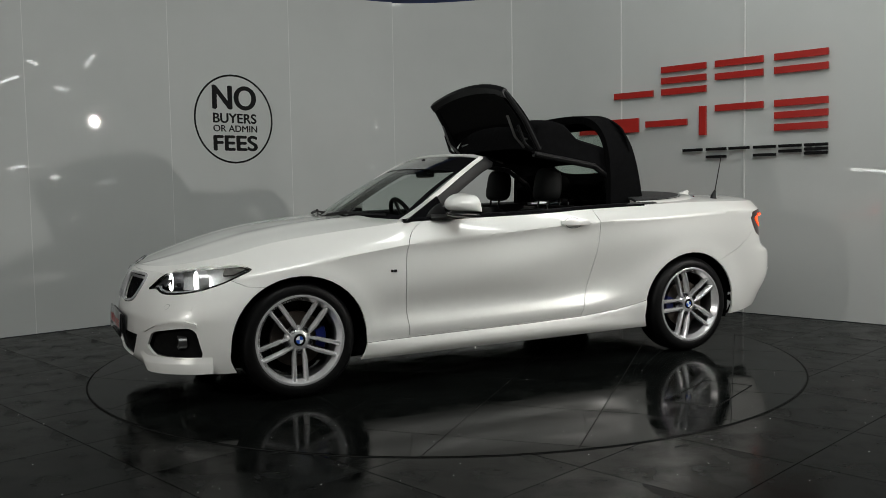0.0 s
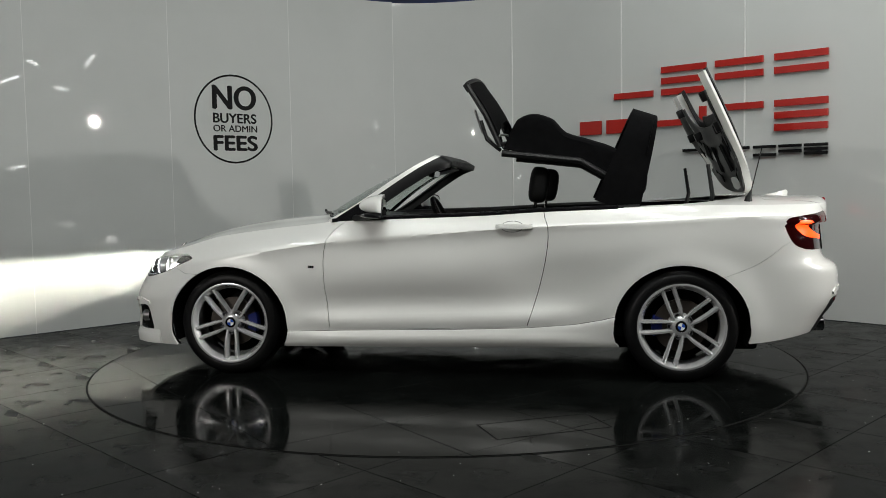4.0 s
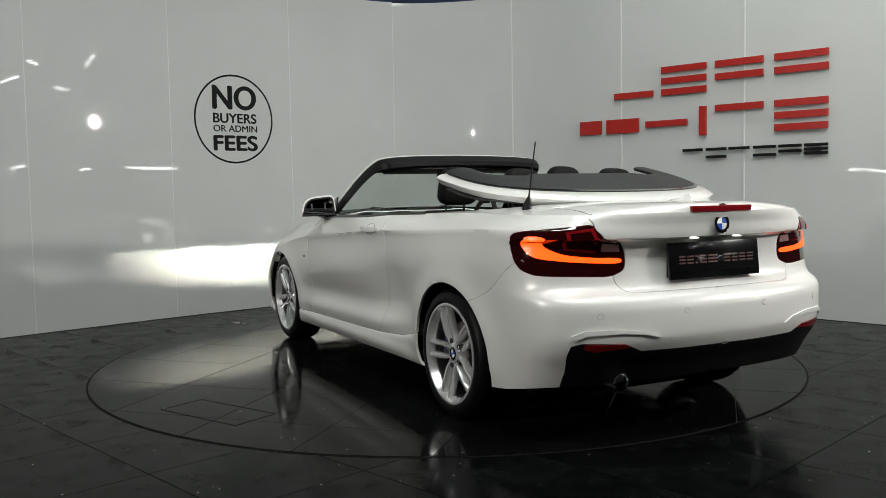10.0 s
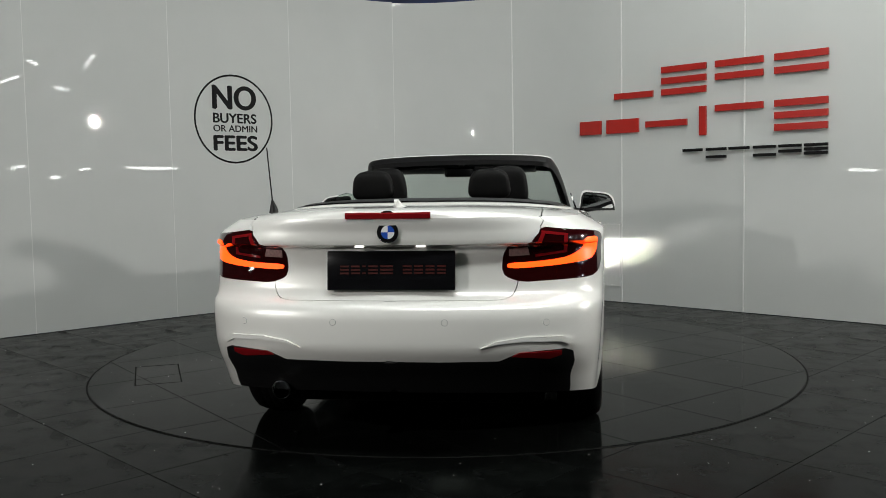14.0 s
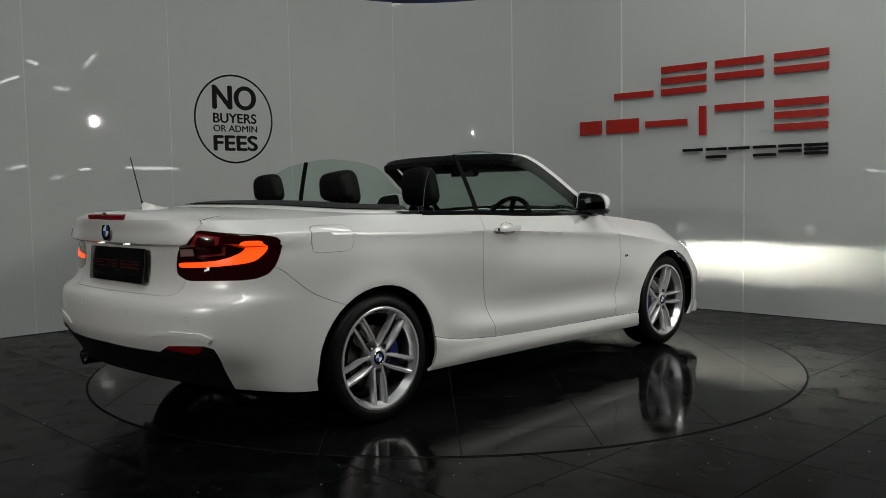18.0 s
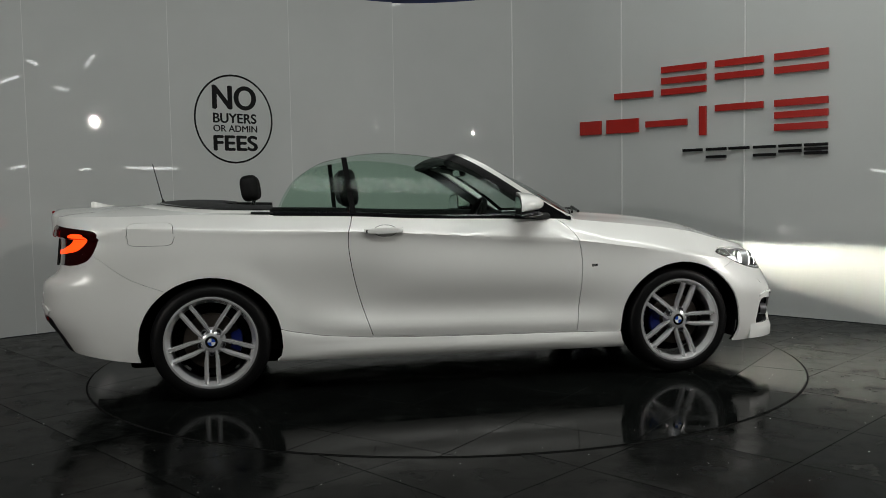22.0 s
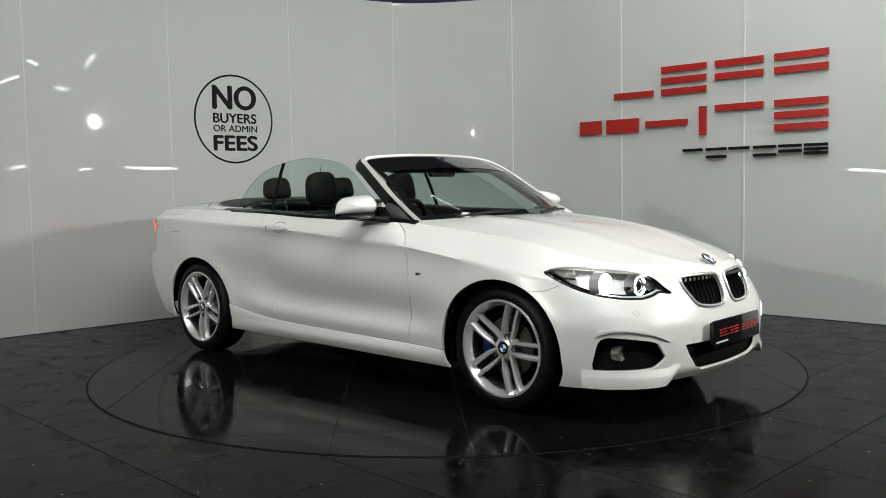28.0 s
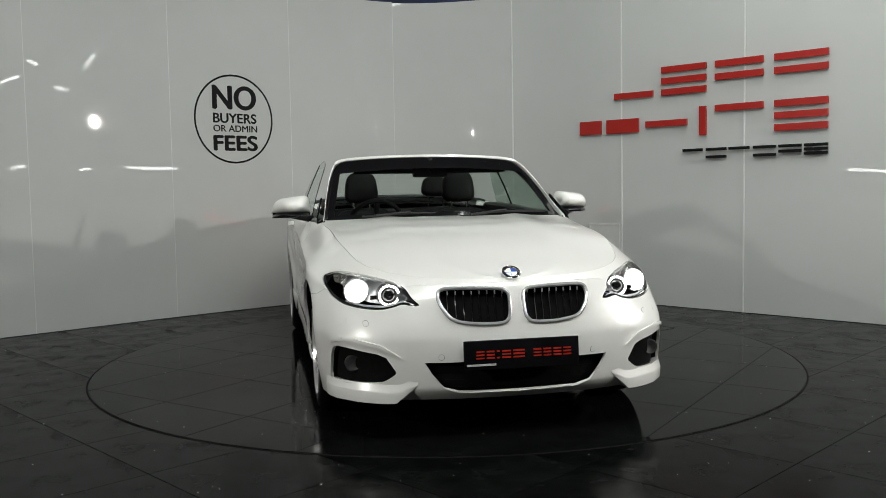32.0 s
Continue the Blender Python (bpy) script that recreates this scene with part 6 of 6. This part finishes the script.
# ---- signs on the wall ----
def wall_text(body, a0, a1, z0, z1, mat, name, proud=0.0022):
    """Lettering fitted between two places along the wall and two heights."""
    data = bpy.data.curves.new(name, "FONT")
    data.body = body
    data.size = 1.0
    data.resolution_u = 6
    tmp = bpy.data.objects.new(name, data)
    scene.collection.objects.link(tmp)
    bpy.context.view_layer.update()
    me = bpy.data.meshes.new_from_object(tmp.evaluated_get(bpy.context.evaluated_depsgraph_get()))
    bpy.data.objects.remove(tmp)
    bpy.data.curves.remove(data)
    bm = bmesh.new()
    bm.from_mesh(me)
    bpy.data.meshes.remove(me)
    xs, ys = [v.co.x for v in bm.verts], [v.co.y for v in bm.verts]
    x0, x1, y0, y1 = min(xs), max(xs), min(ys), max(ys)
    for v in bm.verts:
        v.co = on_wall(a0 + (a1 - a0) * (v.co.x - x0) / (x1 - x0), z0 + (z1 - z0) * (v.co.y - y0) / (y1 - y0), proud)
    return part(name, bm, mat, None, smooth=False)


notice = thing("wall_notice", "round black notice lettered on the white wall", "sign", on_wall(3.06, 1.8, 0.002))
for line, a0, a1, z0, z1, heavy in (("NO", 2.856, 3.284, 1.892, 2.106, 5), ("BUYERS", 2.852, 3.288, 1.764, 1.852, 2), ("OR ADMIN", 2.850, 3.296, 1.682, 1.742, 1), ("FEES", 2.854, 3.290, 1.508, 1.645, 4)):
    w = wall_text(line, a0, a1, z0, z1, SIGN_BLACK, "lettering")
    # bold face: a few laid over one another with a small shift
    bm = bmesh.new()
    bm.from_mesh(w.data)
    keep = bm.copy()
    for k in range(1, heavy + 1):
        for dx, dz in ((1, 0), (-1, 0), (0, 0.6), (0, -0.6)):
            c = keep.copy()
            for v in c.verts:
                d = (WALL_PTS[101] - WALL_PTS[100]).normalized()
                v.co += Vector((d.x * dx * 0.0022 * k, d.y * dx * 0.0022 * k, dz * 0.0022 * k)) + Vector((d.y, -d.x, 0)) * (0.00008 * k)
            me = bpy.data.meshes.new("bold")
            c.to_mesh(me)
            c.free()
            bm.from_mesh(me)
            bpy.data.meshes.remove(me)
    bm.to_mesh(w.data)
    bm.free()
    w.parent = notice
    w.matrix_parent_inverse = Matrix.Translation(-notice.location)
bm = bmesh.new()
ro, ri, n = 0.414, 0.396, 96
outer = [bm.verts.new(on_wall(3.0625 + ro * 0.967 * math.cos(2 * math.pi * k / n), 1.8 + ro * math.sin(2 * math.pi * k / n), 0.0022)) for k in range(n)]
inner = [bm.verts.new(on_wall(3.0625 + ri * 0.967 * math.cos(2 * math.pi * k / n), 1.8 + ri * math.sin(2 * math.pi * k / n), 0.0022)) for k in range(n)]
for k in range(n):
    bm.faces.new((outer[k], outer[(k + 1) % n], inner[(k + 1) % n], inner[k]))
ring = part("ring", bm, SIGN_BLACK, notice, smooth=False)
ring.matrix_parent_inverse = Matrix.Translation(-notice.location)

# the dealer's name: plain raised bars in its colours
name_sign = thing("dealer_name_sign", "raised red and black bars of a name on the wall", "sign", on_wall(8.2, 1.8, 0.0))


def sign_bar(a0, a1, z0, z1, mat, cut_in=0.0):
    bm = bmesh.new()
    n = 6
    cols = []
    for k in range(n + 1):
        a = a0 + (a1 - a0) * k / n
        cols.append([bm.verts.new(on_wall(a, z, o)) for z, o in ((z0, 0.012), (z0, 0.034), (z1, 0.034), (z1, 0.012))])
    for p, q in zip(cols[:-1], cols[1:]):
        for k in range(4):
            bm.faces.new((p[k], p[(k + 1) % 4], q[(k + 1) % 4], q[k]))
    bm.faces.new(cols[0])
    bm.faces.new(cols[-1][::-1])
    bmesh.ops.recalc_face_normals(bm, faces=bm.faces)
    b = part("bar", bm, mat, name_sign, smooth=False)
    b.matrix_parent_inverse = Matrix.Translation(-name_sign.location)


TOP, LOW = (1.932, 2.190), (1.552, 1.808)


def bars(a0, a1, row, levels, mat, thick):
    for z in levels:
        zz = row[0] + (row[1] - row[0]) * z
        sign_bar(a0, a1, max(row[0], zz - thick / 2), min(row[1], zz + thick / 2), mat)


T3 = 0.056
bars(7.315, 7.718, TOP, (0.11,), SIGN_RED, T3)
bars(7.804, 8.240, TOP, (0.11, 0.5, 0.89), SIGN_RED, T3)
bars(8.325, 8.753, TOP, (0.46, 0.89), SIGN_RED, T3)
bars(8.848, 9.285, TOP, (0.46, 0.89), SIGN_RED, T3)
bars(6.93, 7.17, LOW, (0.5,), SIGN_RED, 0.13)
bars(7.23, 7.57, LOW, (0.5,), SIGN_RED, 0.13)
bars(7.643, 8.058, LOW, (0.5,), SIGN_RED, T3)
bars(8.178, 8.242, LOW, (0.5,), SIGN_RED, 0.256)
bars(8.327, 8.756, LOW, (0.89,), SIGN_RED, T3)
bars(8.852, 9.286, LOW, (0.11, 0.5, 0.89), SIGN_RED, T3)
BOT = (1.345, 1.438)
for a0, a1, lv in ((8.02, 8.207, (0.86,)), (8.244, 8.429, (0.14, 0.86)), (8.454, 8.636, (0.86,)), (8.672, 8.865, (0.14, 0.86)), (8.89, 9.076, (0.4, 0.86)), (9.10, 9.287, (0.14, 0.5, 0.86))):
    bars(a0, a1, BOT, lv, SIGN_BLACK, 0.024)


def motions():
    rows = [(t * 0.5, pose(0, 0, 0, 0, 0, SPIN_START + SPIN_RATE * t * 0.5)) for t in range(65)]
    walk(turntable, rows)
    walk(car, rows)
    # roof cover: angle by time
    lift = [(0.0, 0), (0.4, 1), (0.7, 9), (1.0, 20), (1.5, 37), (2.0, 52), (2.5, 62.5), (3.0, 65.5), (5.5, 66.5), (8.3, 65), (8.6, 63), (9.0, 56), (9.4, 43), (9.7, 30), (10.0, 13), (10.3, 0), (11.0, 0), (32.0, 0)]
    walk(cover, [(t, pose(HINGE.x + CAR_X - 0.016 * a / 65, HINGE.y + CAR_Y, HINGE.z + 0.024 * a / 65, 0, -a, 0)) for t, a in lift])
    for st, s in stays:
        walk(st, [(t, pose(-1.50 + CAR_X, s * 0.60 + CAR_Y, 0.86 if a > 18 else 0.86 - 0.012 * (18 - a), 0, -85 + 1.05 * a if a < 64 else -18, 0)) for t, a in lift])
    # roof pieces: seconds, x, z of the joint, and angle
    front = [(0.0, -0.37, 1.35, 58), (1.0, -0.37, 1.345, 57.5), (2.0, -0.35, 1.345, 58.5), (3.0, -0.32, 1.345, 61), (3.5, -0.32, 1.35, 61), (5.5, -0.48, 1.40, 63), (6.0, -0.57, 1.42, 86), (6.5, -0.76, 1.39, 100), (7.0, -0.90, 1.305, 119),
             (7.4, -1.00, 1.18, 136), (7.6, -1.04, 1.12, 150), (7.8, -1.05, 1.00, 163), (8.0, -1.10, 0.86, 172), (8.3, -1.12, 0.72, 176), (9.0, -1.12, 0.70, 176), (32.0, -1.12, 0.70, 176)]
    walk(roof_front, [(t, pose(x + CAR_X, CAR_Y, z, 0, -a, 0)) for t, x, z, a in front])
    mid = [(0.0, -0.36, 1.355, 3), (1.0, -0.355, 1.345, 2), (2.0, -0.34, 1.34, 1), (3.0, -0.32, 1.335, 0), (3.5, -0.33, 1.34, 0), (5.5, -0.54, 1.41, 1), (6.0, -0.61, 1.42, -1), (6.5, -0.78, 1.43, -1), (7.0, -0.93, 1.38, -2),
           (7.4, -1.00, 1.18, -1), (7.6, -1.03, 1.05, 0), (7.8, -1.05, 0.92, 0), (8.0, -1.05, 0.80, 0), (8.3, -1.08, 0.72, 0), (9.0, -1.08, 0.70, 0), (32.0, -1.08, 0.70, 0)]
    walk(roof_rails, [(t, pose(x + CAR_X, CAR_Y, z, 0, -a, 0)) for t, x, z, a in mid])
    slack = [(0.0, -0.36, 1.355, 3), (1.0, -0.355, 1.345, 2), (2.0, -0.34, 1.34, 1), (3.0, -0.32, 1.335, 0), (3.5, -0.33, 1.34, 0), (4.5, -0.47, 1.41, 17), (5.5, -0.60, 1.47, 33), (6.0, -0.73, 1.51, 40), (6.5, -0.93, 1.50, 42), (7.0, -1.05, 1.40, 40),
             (7.4, -1.11, 1.23, 28), (7.6, -1.12, 1.08, 15), (7.8, -1.12, 0.93, 8), (8.0, -1.10, 0.80, 0), (8.3, -1.08, 0.72, 0), (9.0, -1.08, 0.70, 0), (32.0, -1.08, 0.70, 0)]
    walk(roof_mid, [(t, pose(x + CAR_X, CAR_Y, z, 0, -a, 0)) for t, x, z, a in slack])
    rear = [(0.0, -1.00, 1.00, -3), (3.0, -0.98, 1.0, 3), (3.5, -0.99, 1.0, 9), (4.0, -1.00, 0.99, 19), (4.5, -1.02, 0.98, 33), (5.0, -1.04, 0.96, 48), (5.5, -1.05, 0.95, 60), (6.0, -1.07, 0.93, 62), (6.5, -1.10, 0.92, 58), (7.0, -1.14, 0.89, 54), (7.4, -1.16, 0.79, 56), (7.6, -1.16, 0.70, 62),
            (7.8, -1.18, 0.65, 75), (8.0, -1.21, 0.62, 85), (8.3, -1.24, 0.62, 88), (9.0, -1.26, 0.62, 88), (32.0, -1.26, 0.62, 88)]
    walk(roof_rear, [(t, pose(x + CAR_X, CAR_Y, z, 0, -a, 0)) for t, x, z, a in rear])
    fold = [(0.0, -1.26, 0.60, 88), (3.5, -1.26, 0.60, 88), (4.0, -1.24, 0.66, 76), (5.0, -1.12, 0.88, 58), (5.5, -1.08, 0.91, 50), (6.0, -1.10, 0.92, 42), (6.5, -1.14, 0.93, 26), (7.0, -1.18, 0.90, 26), (7.4, -1.18, 0.78, 44), (7.6, -1.17, 0.70, 58),
            (7.8, -1.19, 0.65, 74), (8.0, -1.22, 0.62, 84), (8.3, -1.26, 0.61, 88), (9.0, -1.26, 0.61, 88), (32.0, -1.26, 0.61, 88)]
    walk(roof_fold, [(t, pose(x + CAR_X, CAR_Y, z, 0, -a, 0)) for t, x, z, a in fold])
    for g, drop in windows:
        walk(g, [(0.0, pose(0, 0, -drop)), (13.2, pose(0, 0, -drop)), (13.6, pose(0, 0, -drop * 0.9)), (14.0, pose(0, 0, -drop * 0.62)), (14.5, pose(0, 0, -drop * 0.26)), (14.9, pose(0, 0, -drop * 0.06)), (15.3, pose(0, 0, 0)), (32.0, pose(0, 0, 0))])


motions()
